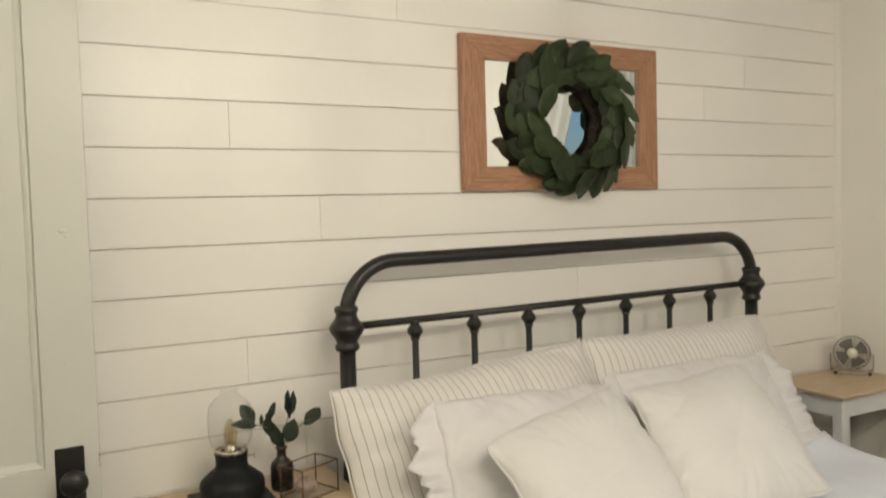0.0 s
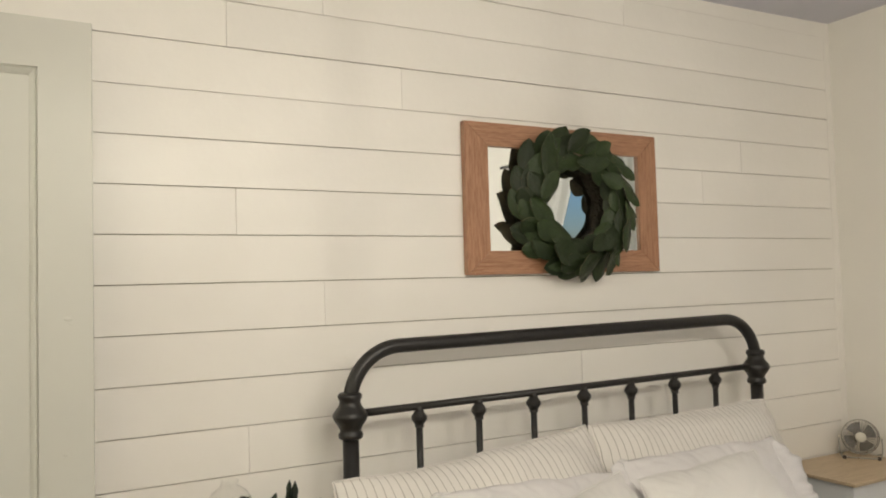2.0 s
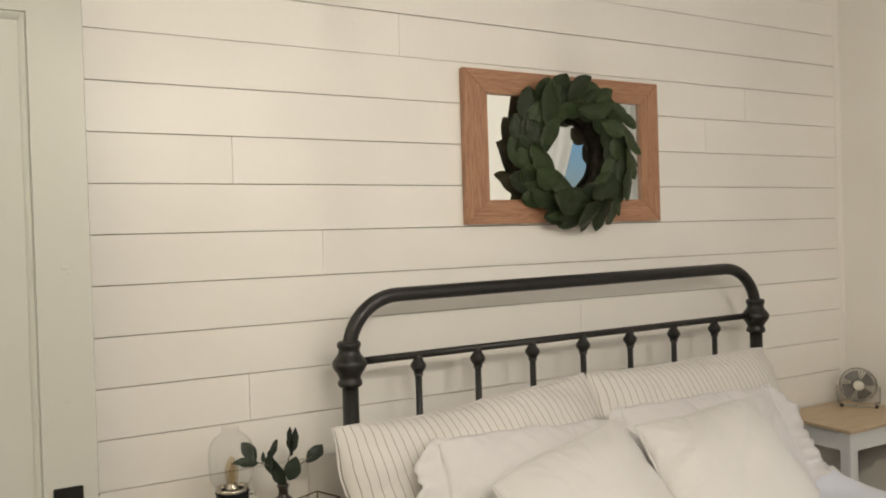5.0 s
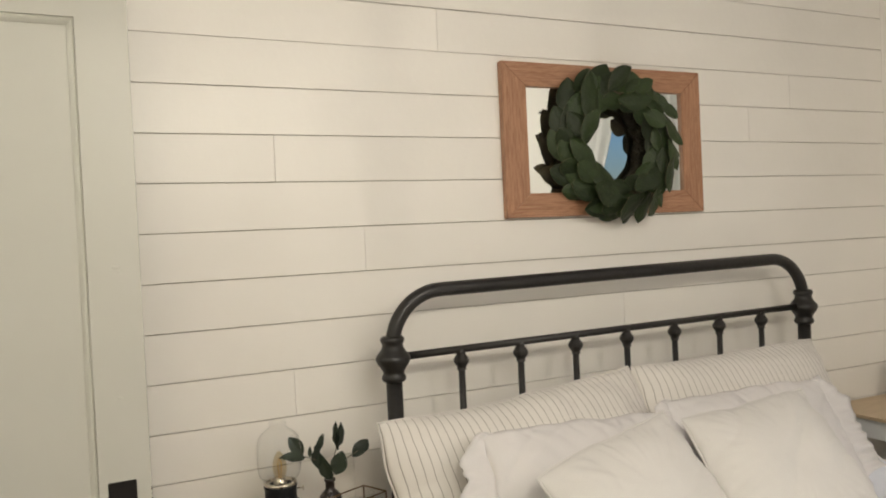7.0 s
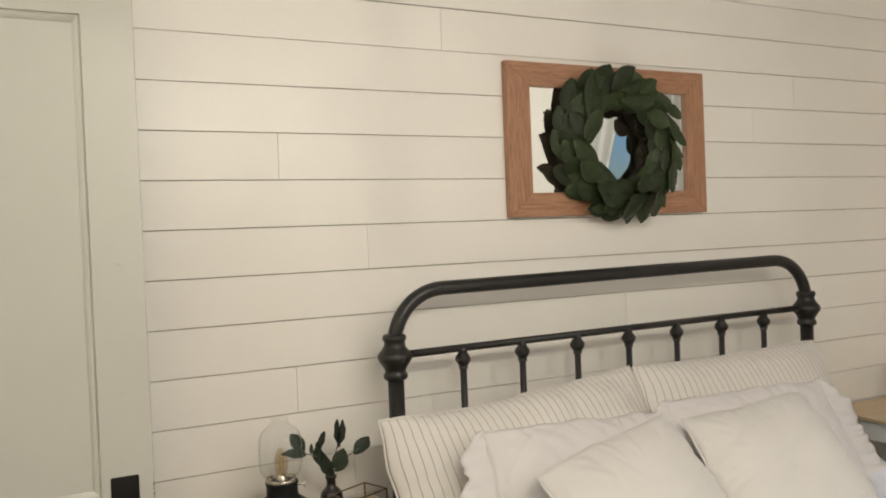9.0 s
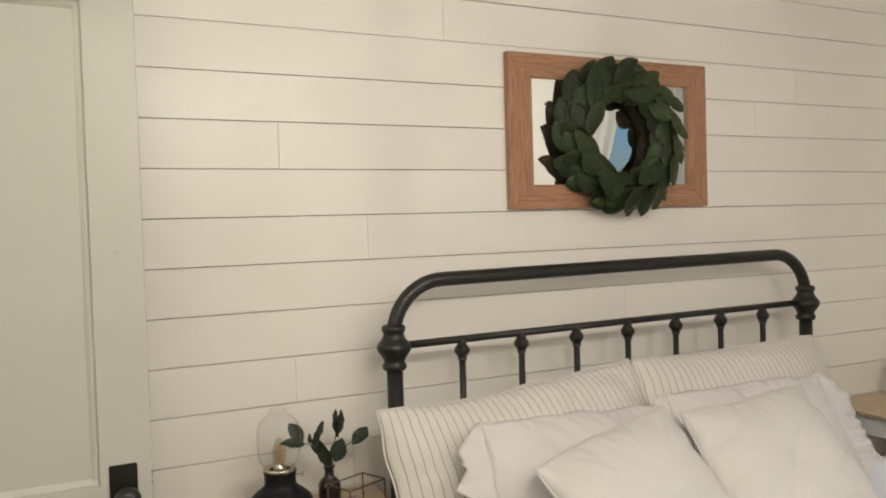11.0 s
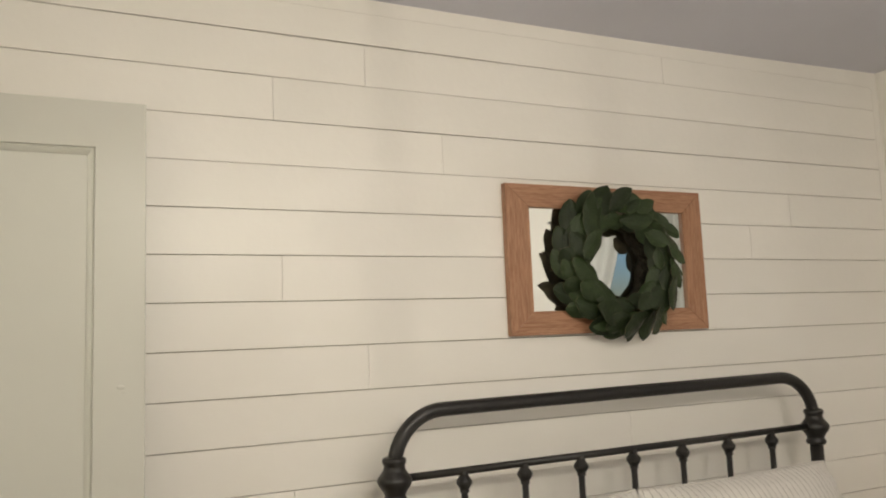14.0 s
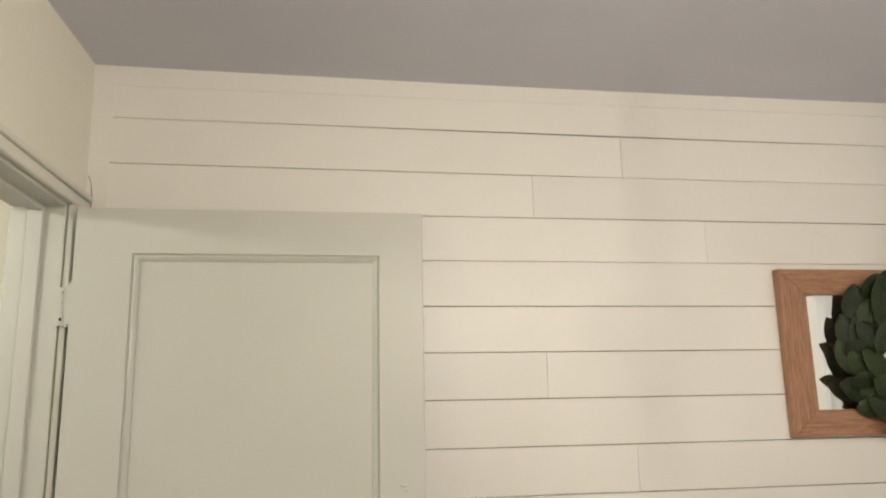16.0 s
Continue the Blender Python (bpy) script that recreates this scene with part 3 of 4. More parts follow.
tagged(part("mattress", bm, SHEET, smooth=True), "thick white-covered mattress on the iron bed", "mattress")

# duvet: a thick sheet that hangs over both sides, its upper edge folded back
bm = bmesh.new()
NX, NY = 150, 110
rows = []
for j in range(NY + 1):
    t = j / NY
    row = []
    for i in range(NX + 1):
        s = -1.15 + 2.30 * i / NX
        edge = 0.022 * noise.noise(Vector((s * 5.0, 3.1, 0))) + 0.012 * math.sin(s * 19)
        y = -0.37 - edge - (1.79 - edge) * t
        over = max(0.0, abs(s) - 0.70)
        bend = min(over, 0.16) / 0.16
        x = math.copysign(min(abs(s), 0.70) + 0.105 * math.sin(bend * math.pi / 2), s)
        z = 0.622 - 0.105 * (1 - math.cos(bend * math.pi / 2)) - max(0.0, over - 0.16)
        roll = max(0.0, 1 - t * NY / 7)
        z -= 0.030 * roll * roll
        q = Vector((s * 2.4, y * 2.4, 0.7))
        fold = noise.noise(q) * 0.020 + noise.noise(q * 2.7) * 0.009 + noise.noise(q * 6.5) * 0.0035
        fold += 0.008 * math.sin(s * 6 + y * 9 + 3 * noise.noise(q * 0.8)) * max(0.2, 1 - t)
        z += 0.085 * math.exp(-((s - 0.62) / 0.10) ** 2 - ((y + 0.43) / 0.13) ** 2)
        z += fold * (1 - 0.75 * bend)
        x += math.copysign(fold * bend * 1.4, s)
        row.append(bm.verts.new((1.028 + x, y, max(z, 0.12))))
    rows.append(row)
for j in range(NY):
    for i in range(NX):
        bm.faces.new((rows[j][i], rows[j][i + 1], rows[j + 1][i + 1], rows[j + 1][i]))
bmesh.ops.recalc_face_normals(bm, faces=bm.faces)
hem = [v.co.copy() for v in rows[6]]
duvet = part("duvet", bm, SHEET, smooth=True)
sol = duvet.modifiers.new("thick", "SOLIDIFY")
sol.thickness, sol.offset = 0.018, -1
tagged(duvet, "rumpled white duvet spread over the bed", "duvet")
bm = bmesh.new()
strip = []
for k in range(6):      # gathered frill along the upper hem
    q = k / 5
    line = []
    for i in range(301):
        s = -1.1 + 2.2 * i / 300
        f = (s + 1.15) / 2.30 * NX
        a, b = hem[int(f)], hem[min(NX, int(f) + 1)]
        p = a.lerp(b, f - int(f))
        wave = math.sin(s * 105 + 5 * noise.noise(Vector((s * 6, 2.0, 0))))
        p += Vector((0.004 * wave * q, (0.046 + 0.014 * noise.noise(Vector((s * 15, 0, 1)))) * q - 0.010, -0.006 + q * (0.016 + 0.008 * wave)))
        line.append(bm.verts.new(p))
    strip.append(line)
for a, b in zip(strip, strip[1:]):
    for i in range(300):
        bm.faces.new((a[i], b[i], b[i + 1], a[i + 1]))
frill = part("ruffle", bm, COTTON, duvet, "gathered frill along the upper hem", smooth=True)
sol = frill.modifiers.new("thick", "SOLIDIFY")
sol.thickness = 0.0016

# ---------------------------------------------------------------- pillows


def pillow_shape(w, h, half, seed, pinch=0.05, plump=2.6, crease=1.0, fold=0.0, drop=0.0, shear=0.0, sag=0.0):
    """The rest measures, in metres, and the plumped surface of a pillow side by u, v in -1..1."""
    def at(u, v, side):
        x = w / 2 * u * (1 - pinch * (1 - v * v) * abs(u) ** 3)
        y = h / 2 * v * (1 - pinch * (1 - u * u) * abs(v) ** 3)
        body = max(0.0, 1 - abs(u) ** plump) ** 0.62 * max(0.0, 1 - abs(v) ** plump) ** 0.62
        q = Vector((x * 5, y * 5, seed + side * 3))
        dent = 1 + 0.13 * noise.noise(q) * crease
        z = half * body * dent
        rim = (1 - body)
        q2 = Vector((x * 9, y * 9, seed * 2.3))
        ray = math.atan2(y, x)
        z += crease * (0.0045 * noise.noise(q2) * min(1, body * 4) + 0.006 * rim * min(1, body * 6) * noise.noise(Vector((ray * 11, seed, body * 2))))
        ridge = noise.noise(Vector((x * 3.2 + y * 2.0, y * 5.5 - x * 2.6, seed * 1.3)))
        z -= fold * 0.008 * max(0.0, 1 - abs(ridge) * 4) * min(1, body * 2.5)
        pucker = noise.noise(Vector((x * 30 * (1 - abs(u) ** 8), y * 30 * (1 - abs(v) ** 8), seed + 5)))
        z += crease * 0.0035 * pucker * max(abs(u), abs(v)) ** 3 * min(1, body * 5)
        x += 0.006 * crease * noise.noise(Vector((seed, y * 13, 2.0))) * abs(u) ** 5
        y += 0.006 * crease * noise.noise(Vector((x * 11, seed, 4.0))) * abs(v) ** 5
        x += shear * (v - 1) / 2 * h
        y -= drop * max(0.0, -u) ** 3 * (1 + v) / 2
        y -= sag * (1 - u * u) * max(0.0, v) ** 2 * (1 - 0.5 * u)
        wav = (0.010 * noise.noise(Vector((x * 7, y * 7, seed + 9))) + 0.004 * noise.noise(Vector((x * 22, y * 22, seed)))) * rim
        return Vector((x, y, side * z + wav))
    return at


def pillow(name, w, h, half, seed, m, mat, label, pinch=0.05, plump=2.6, crease=1.0, flange=0.0, piping=0.0, group="", fold=0.0, drop=0.0, shear=0.0, sag=0.0):
    at = pillow_shape(w, h, half, seed, pinch, plump, crease, fold, drop, shear, sag)
    n, k = 96, 72
    ob = thing(name, label, "pillow", m, group)
    bm = bmesh.new()
    uv = bm.loops.layers.uv.new("UVMap")
    sheets = []
    for side in (1, -1):
        sheets.append([[bm.verts.new(at(-1 + 2 * i / n, -1 + 2 * j / k, side)) for i in range(n + 1)] for j in range(k + 1)])
    for side, g in zip((1, -1), sheets):
        for j in range(k):
            for i in range(n):
                ij = [(i, j), (i + 1, j), (i + 1, j + 1), (i, j + 1)]
                if side < 0:
                    ij.reverse()
                f = bm.faces.new([g[b][a] for a, b in ij])
                for loop, (a, b) in zip(f.loops, ij):
                    loop[uv].uv = ((a / n - 0.5) * w, (b / k - 0.5) * h)
    bmesh.ops.remove_doubles(bm, verts=bm.verts, dist=0.0006)
    part("cover", bm, mat, ob, smooth=True)
    rim = [at(-1 + 2 * i / 60, -1, 1) for i in range(60)] + [at(1, -1 + 2 * i / 44, 1) for i in range(44)]
    rim += [at(1 - 2 * i / 60, 1, 1) for i in range(60)] + [at(-1, 1 - 2 * i / 44, 1) for i in range(44)]
    if piping:
        part("seam", tube([Vector((p.x, p.y, p.z)) for p in rim], piping, 6, closed=True), mat, ob, smooth=True)
    if flange:
        bm = bmesh.new()
        steps = 6
        N = len(rim) * 3
        rings, gathered = [], []
        for s in range(steps + 1):
            ring = []
            for i in range(N):
                f = i / 3
                a, b = rim[int(f) % len(rim)], rim[(int(f) + 1) % len(rim)]
                p = a.lerp(b, f - int(f))
                out = Vector((p.x / (w / 2), p.y / (h / 2), 0))
                big = max(abs(out.x), abs(out.y))
                out = Vector((math.copysign(abs(out.x / big) ** 7, out.x), math.copysign(abs(out.y / big) ** 7, out.y), 0)).normalized()
                q = s / steps
                arc = i / N * 2 * (w + h)
                wave = math.sin(arc * 165 + 9 * noise.noise(Vector((arc * 6, seed, 0)))) * (0.55 + 0.7 * noise.noise(Vector((arc * 9, seed, 7))))
                side = min(1.0, max(0.0, (abs(p.x) / (w / 2) - 0.90) / 0.07))
                reach = flange * side * min(1.0, 0.15 + max(0.0, h / 2 - p.y) / 0.09) * (1 + 0.28 * noise.noise(Vector((arc * 13, seed + 4, 0))) + 0.12 * noise.noise(Vector((arc * 40, seed, 0))))
                p = p + out * reach * q * (1 - 0.05 * wave) - out * 0.006
                p.z += q * side * (0.010 * wave + 0.017 * noise.noise(Vector((arc * 6, q, seed))) + 0.013 * noise.noise(Vector((arc * 42, q * 2, seed))))
                ring.append(bm.verts.new(p))
                if s == 0:
                    gathered.append(side > 0)
            rings.append(ring)
        for a, b in zip(rings, rings[1:]):
            for i in range(N):
                if not (gathered[i] and gathered[(i + 1) % N]):
                    continue
                bm.faces.new((a[i], a[(i + 1) % N], b[(i + 1) % N], b[i]))
        fl = part("ruffle", bm, mat, ob, "gathered ruffled edge of thin cotton", smooth=True)
        sol = fl.modifiers.new("thick", "SOLIDIFY")
        sol.thickness = 0.0018
    return ob


pillow("pillow", 0.79, 0.46, 0.085, 1.0, basis((1, 0, 0.060), (0, 0.40, 0.92), (0.580, -0.295, 0.762)), STRIPED,
       "white bed pillow with thin dark stripes leaning on the headboard", pinch=-0.03, plump=3.4, piping=0.0026, fold=0.8, shear=-0.07, sag=0.022, group="striped pillows")
pillow("pillow", 0.765, 0.46, 0.085, 5.0, basis((1, 0, 0.008), (0.05, 0.40, 0.92), (1.356, -0.295, 0.788)), STRIPED,
       "white bed pillow with thin dark stripes leaning on the headboard", pinch=-0.03, plump=3.4, piping=0.0026, fold=0.8, sag=0.012, group="striped pillows")
pillow("pillow", 0.655, 0.44, 0.072, 9.0, basis((1, 0.02, -0.055), (0, 0.5, 0.86), (0.705, -0.470, 0.716)), COTTON,
       "white cotton pillow with ruffled ends, before the striped pillows", pinch=-0.02, plump=3.2, flange=0.085, crease=1.5, fold=1.5, group="ruffled pillows")
pillow("pillow", 0.60, 0.44, 0.072, 14.0, basis((1, 0, -0.020), (0, 0.5, 0.86), (1.258, -0.470, 0.727)), COTTON,
       "white cotton pillow with ruffled ends, before the striped pillows", pinch=-0.02, plump=3.2, flange=0.095, crease=1.5, fold=1.5, group="ruffled pillows")
pillow("cushion", 0.44, 0.43, 0.075, 20.0, basis((0.43, 0.070, 0.055), (0, 0.69, 0.72), (0.672, -0.660, 0.752)), LINEN,
       "square ivory linen cushion with a raised seam on the bed", pinch=0.03, plump=2.7, piping=0.0032, crease=1.2, fold=0.5, drop=0.02, shear=0.06, group="linen cushions")
pillow("cushion", 0.44, 0.405, 0.075, 27.0, basis((1, 0, 0.045), (0.20, 0.744, 0.645), (1.100, -0.662, 0.794)), LINEN,
       "square ivory linen cushion with a raised seam on the bed", pinch=0.03, plump=2.7, piping=0.0032, crease=1.2, fold=0.8, shear=0.18, group="linen cushions")

# ---------------------------------------------------------------- mirror with its wooden frame
MX0, MX1, MZ0, MZ1, MD = 0.685, 1.460, 1.450, 1.920, 0.024
FW, FH = 0.083, 0.073
mirror = thing("mirror", "wall mirror in a reddish brown wooden frame on the shiplap", "mirror", pose((MX0 + MX1) / 2, -0.0005, (MZ0 + MZ1) / 2))
HWX, HWZ = (MX1 - MX0) / 2, (MZ1 - MZ0) / 2


def mitred(corners_out, corners_in):
    """One mitred frame side: outer and inner edge as (x, z) pairs."""
    bm = bmesh.new()
    front = [bm.verts.new((x, -MD, z)) for x, z in corners_out + corners_in]
    back = [bm.verts.new((x, 0, z)) for x, z in corners_out + corners_in]
    bm.faces.new(front)
    bm.faces.new(list(reversed(back)))
    for i in range(4):
        bm.faces.new((front[(i + 1) % 4], front[i], back[i], back[(i + 1) % 4]))
    bmesh.ops.recalc_face_normals(bm, faces=bm.faces)
    bmesh.ops.bevel(bm, geom=list(bm.edges), offset=0.0014, segments=2, affect="EDGES")
    return bm


g = 0.0003
IX, IZ = HWX - FW, HWZ - FH
part("frame_side", mitred([(-HWX + g, HWZ), (HWX - g, HWZ)], [(IX - g, IZ), (-IX + g, IZ)]), FRAME_H, mirror)
part("frame_side", mitred([(-HWX + g, -HWZ), (HWX - g, -HWZ)], [(IX - g, -IZ), (-IX + g, -IZ)]), FRAME_H, mirror)
part("frame_side", mitred([(-HWX, -HWZ + g), (-HWX, HWZ - g)], [(-IX, IZ - g), (-IX, -IZ + g)]), FRAME_V, mirror)
part("frame_side", mitred([(HWX, -HWZ + g), (HWX, HWZ - g)], [(IX, IZ - g), (IX, -IZ + g)]), FRAME_V, mirror)
part("mirror_glass", box((-IX - 0.004, -0.013, -IZ - 0.004), (IX + 0.004, -0.009, IZ + 0.004)), MIRROR, mirror, "clear silvered mirror glass")

# ---------------------------------------------------------------- wreath of magnolia leaves hung before the mirror


def leaf_mesh(name, length, width, cup, droop, twist, mats, n=10, k=6, point=0.75, blunt=0.80):
    """A broad leaf with a midrib; upper side and underside are two skins."""
    bm = bmesh.new()
    skins = []
    for off in (0.0, -0.0009):
        g = []
        for i in range(n + 1):
            t = i / n
            half = width / 2 * max(0.02, math.sin(math.pi * min(0.997, t ** point * 0.985 + 0.012)) ** blunt)
            bend = droop * t * t
            row = []
            for j in range(k + 1):
                s = -1 + 2 * j / k
                z = cup * s * s * half - 0.0016 * (1 - min(1, abs(s) * 3)) - bend * length + twist * s * t * half
                z += 0.0016 * math.sin(t * 15 + s * 2) * abs(s)
                row.append(bm.verts.new((t * length, s * half, z + off)))
            g.append(row)
        skins.append(g)
    for idx, g in enumerate(skins):
        for i in range(n):
            for j in range(k):
                f = [g[i][j], g[i + 1][j], g[i + 1][j + 1], g[i][j + 1]]
                face = bm.faces.new(f if idx == 0 else list(reversed(f)))
                face.material_index = idx if len(mats) > 1 else 0
                face.smooth = True
    me = bpy.data.meshes.new(name)
    bm.to_mesh(me)
    bm.free()
    for m in mats:
        me.materials.append(m)
    return me


CX, CY, CZ = 1.074, -0.066, 1.670
wreath = thing("wreath", "round wreath of large dark green magnolia leaves hung before the mirror", "wreath", pose(CX, CY, CZ))
ring = []
for i in range(72):
    a = 2 * math.pi * i / 72
    r = 0.160 + 0.004 * math.sin(a * 9)
    ring.append((r * math.cos(a), 0.012 + 0.003 * math.sin(a * 7), r * math.sin(a)))
part("wreath_ring", tube(ring, 0.024, 10, closed=True), TWIG, wreath, "brown twig ring under the leaves", smooth=True)
rng = random.Random(11)
LEAVES = [leaf_mesh("leaf", length, width, cup, droop, twist, (LEAF, UNDER), 12, 8, point, 0.68) for length, width, cup, droop, twist, point in (
    (0.128, 0.076, -0.28, 0.10, 0.10, 1.04), (0.118, 0.072, -0.36, 0.16, -0.15, 1.10), (0.134, 0.070, -0.20, 0.22, 0.20, 1.0),
    (0.110, 0.072, 0.22, -0.04, 0.0, 1.05), (0.124, 0.068, -0.32, 0.05, -0.22, 1.14))]


def wreath_leaf(angle, radius, out, lift, face, depth, size):
    """angle round the ring; out: how far it points outward; lift: toward the room; face: normal leaning outward."""
    rad = Vector((math.cos(angle), 0, math.sin(angle)))
    tan = Vector((math.sin(angle), 0, -math.cos(angle)))
    front = Vector((0, -1, 0))
    x = (tan + rad * out + front * lift).normalized()
    z = front + rad * face
    z = (z - x * z.dot(x)).normalized()
    y = z.cross(x)
    m = Matrix((x, y, z)).transposed().to_4x4() @ Matrix.Diagonal((size, size, size, 1))
    m.translation = rad * radius + front * depth - x * 0.045
    ob = new("leaf", rng.choice(LEAVES))
    ob.parent = wreath
    ob.matrix_basis = m


def jit(a):
    return rng.uniform(-a, a)


for i in range(18):      # back row, fanned outward
    wreath_leaf(2 * math.pi * (i + 0.3) / 18 + jit(0.08), 0.206, 0.70 + jit(0.28), -0.04 + jit(0.12), 0.45, -0.002, 1.0 + jit(0.10))
for i in range(15):      # inner row, hugging the hole
    wreath_leaf(2 * math.pi * (i + 0.1) / 15 + jit(0.08), 0.134, -0.06 + jit(0.14), 0.06 + jit(0.1), -0.50, 0.012, 0.84 + jit(0.08))
for i in range(17):      # filling row under the face leaves
    wreath_leaf(2 * math.pi * i / 17 + jit(0.09), 0.186, 0.36 + jit(0.2), 0.12 + jit(0.06), 0.2 + jit(0.2), 0.014, 0.94 + jit(0.08))
# the leaves of the face, as they lie: angle, radius, outward lean, size
FACE = ((2.39, 0.161, 0.67, 1.21), (2.87, 0.164, 1.6, 0.95), (2.85, 0.138, -0.34, 0.93), (3.4, 0.146, 0.74, 0.98), (4.18, 0.138, -0.28, 1.15), (3.82, 0.158, 0.43, 0.99),
        (4.34, 0.177, -0.05, 1.15), (4.59, 0.138, -0.08, 0.75), (5.09, 0.138, 0.21, 0.79), (4.55, 0.194, 0.59, 0.9), (4.91, 0.192, 0.45, 1.11), (5.2, 0.206, 0.47, 1.0),
        (5.42, 0.206, 0.15, 0.75), (5.67, 0.178, -0.43, 1.06), (5.84, 0.206, 0.26, 0.96), (6.16, 0.206, 0.55, 0.81), (0.21, 0.206, 0.57, 0.84), (0.49, 0.206, 0.46, 0.72),
        (0.87, 0.206, 0.27, 0.55), (1.1, 0.206, 1.6, 0.66), (1.68, 0.189, 0.71, 0.96), (1.31, 0.196, 1.6, 0.64), (1.35, 0.138, 0.28, 1.05), (0.56, 0.139, 0.53, 0.81),
        (0.06, 0.138, 0.11, 0.68), (5.91, 0.16, 0.2, 0.69))
for i, (angle, radius, out, size) in enumerate(FACE):
    wreath_leaf(angle, radius, out, 0.16 + jit(0.05), (0.45 if radius > 0.19 else -0.15) + jit(0.2), 0.030 + 0.004 * (i % 3), size * 0.96)
for angle, radius in ((3.20, 0.186), (3.62, 0.190)):      # two that stand off the ring behind
    wreath_leaf(angle, radius, 0.95, 0.40, 0.5, 0.012, 0.95)

# ---------------------------------------------------------------- bedside tables


def bedside_table(x0, x1, y0, y1, top, label):
    ob = thing("bedside_table", label, "table", pose(x0, y0, 0), "bedside tables")
    w, d = x1 - x0, y1 - y0
    part("tabletop", box((0, 0, top - 0.013), (w, d, top), 0.0022, 2), OAK, ob, "pale oak tabletop")
    for x in (0.012, w - 0.052):
        for y in (0.012, d - 0.052):
            part("leg", box((x, y, 0), (x + 0.04, y + 0.04, top - 0.0135), 0.002), WHITE_WOOD, ob)
    a, b = top - 0.082, top - 0.0135
    part("apron", box((0.052, 0.016, a), (w - 0.052, 0.034, b), 0.001), WHITE_WOOD, ob)
    part("apron", box((0.052, d - 0.034, a), (w - 0.052, d - 0.016, b), 0.001), WHITE_WOOD, ob)
    part("apron", box((0.016, 0.052, a), (0.034, d - 0.052, b), 0.001), WHITE_WOOD, ob)
    part("apron", box((w - 0.034, 0.052, a), (w - 0.016, d - 0.052, b), 0.001), WHITE_WOOD, ob)
    return ob


TT = 0.700
bedside_table(2.015, 2.480, -0.335, -0.008, TT, "small white bedside table with a pale oak top")
bedside_table(-0.240, 0.225, -0.335, -0.008, TT, "small white bedside table with a pale oak top")

# ---------------------------------------------------------------- desk fan
fan = thing("desk_fan", "small round chromed wire desk fan on the bedside table", "fan",
            Matrix.Translation((2.395, -0.112, TT)) @ pose(0, 0, 0, 0, 0, 0) @ Matrix.Rotation(radians(-52), 4, 'Z'))
FR, FZ = 0.066, 0.082
tilt = pose(0, 0, FZ, 90 - 6, 0, 0)      # local z of the cage points to the room


def circle(r, z, n=48):
    return [tilt @ Vector((r * math.cos(2 * math.pi * i / n), r * math.sin(2 * math.pi * i / n), z)) for i in range(n)]


part("cage_rim", tube(circle(FR, 0.006), 0.0024, 10, closed=True), STEEL, fan, smooth=True)
part("cage_rim", tube(circle(FR - 0.002, -0.022), 0.002, 8, closed=True), STEEL, fan, smooth=True)
bm = bmesh.new()
for i in range(36):
    a = 2 * math.pi * i / 36
    c, s = math.cos(a), math.sin(a)
    tube([tilt @ Vector((r * c, r * s, z)) for r, z in ((0.016, 0.024), (0.032, 0.024), (0.049, 0.019), (0.060, 0.012), (FR, 0.006))], 0.0007, 5, bm=bm)
part("front_grille", bm, STEEL, fan, "fine radial wires", smooth=True)
bm = bmesh.new()
for i in range(28):
    a = 2 * math.pi * i / 28
    c, s = math.cos(a), math.sin(a)
    tube([tilt @ Vector((r * c, r * s, z)) for r, z in ((0.016, -0.034), (0.045, -0.034), (0.060, -0.029), (FR - 0.002, -0.022))], 0.0007, 5, bm=bm)
part("back_grille", bm, STEEL, fan, smooth=True)
part("hub_disc", lathe([(0, 0.031), (0.017, 0.030), (0.0195, 0.027), (0.0195, 0.024), (0, 0.024)], 28, m=tilt), ENAMEL, fan, "round cream hub disc", smooth=True)
part("motor", lathe([(0, -0.060), (0.018, -0.058), (0.022, -0.050), (0.022, -0.030), (0.012, -0.026), (0.010, 0.020), (0, 0.020)], 24, m=tilt), GREY_PLASTIC, fan, smooth=True)
for b in range(4):
    bm = bmesh.new()
    g = []
    for i in range(7):
        r = 0.012 + 0.044 * i / 6
        row = []
        for j in range(5):
            a = b * math.pi / 2 + 0.5 + (j / 4 - 0.5) * (1.15 - 0.1 * i / 6)
            row.append(bm.verts.new(tilt @ Vector((r * math.cos(a), r * math.sin(a), -0.004 + 0.014 * (j / 4 - 0.5)))))
        g.append(row)
    for i in range(6):
        for j in range(4):
            bm.faces.new((g[i][j], g[i + 1][j], g[i + 1][j + 1], g[i][j + 1]))
    part("blade", bm, BLADE, fan, smooth=True)
stand = [(-0.075, 0, FZ), (-0.076, 0, 0.05), (-0.074, -0.004, 0.016), (-0.066, -0.030, 0.007), (-0.045, -0.034, 0.006), (0.045, -0.034, 0.006), (0.066, -0.030, 0.007), (0.074, -0.004, 0.016), (0.076, 0, 0.05), (0.075, 0, FZ)]
part("stand", tube(stand, 0.0028, 8), STEEL, fan, "bent chromed wire stand", smooth=True)
for sx in (-1, 1):
    part("pivot", tube([(sx * 0.077, 0, FZ), (sx * 0.065, 0, FZ)], 0.005, 10), ENAMEL, fan, smooth=True)
    part("rubber_foot", lathe([(0, 0), (0.007, 0), (0.0075, 0.004), (0.006, 0.012), (0, 0.013)], 14, m=pose(sx * 0.060, -0.031, 0)), RUBBER, fan, smooth=True)
    part("back_leg", tube([(sx * 0.074, -0.002, 0.016), (sx * 0.062, 0.045, 0.005)], 0.0028, 8), STEEL, fan, smooth=True)

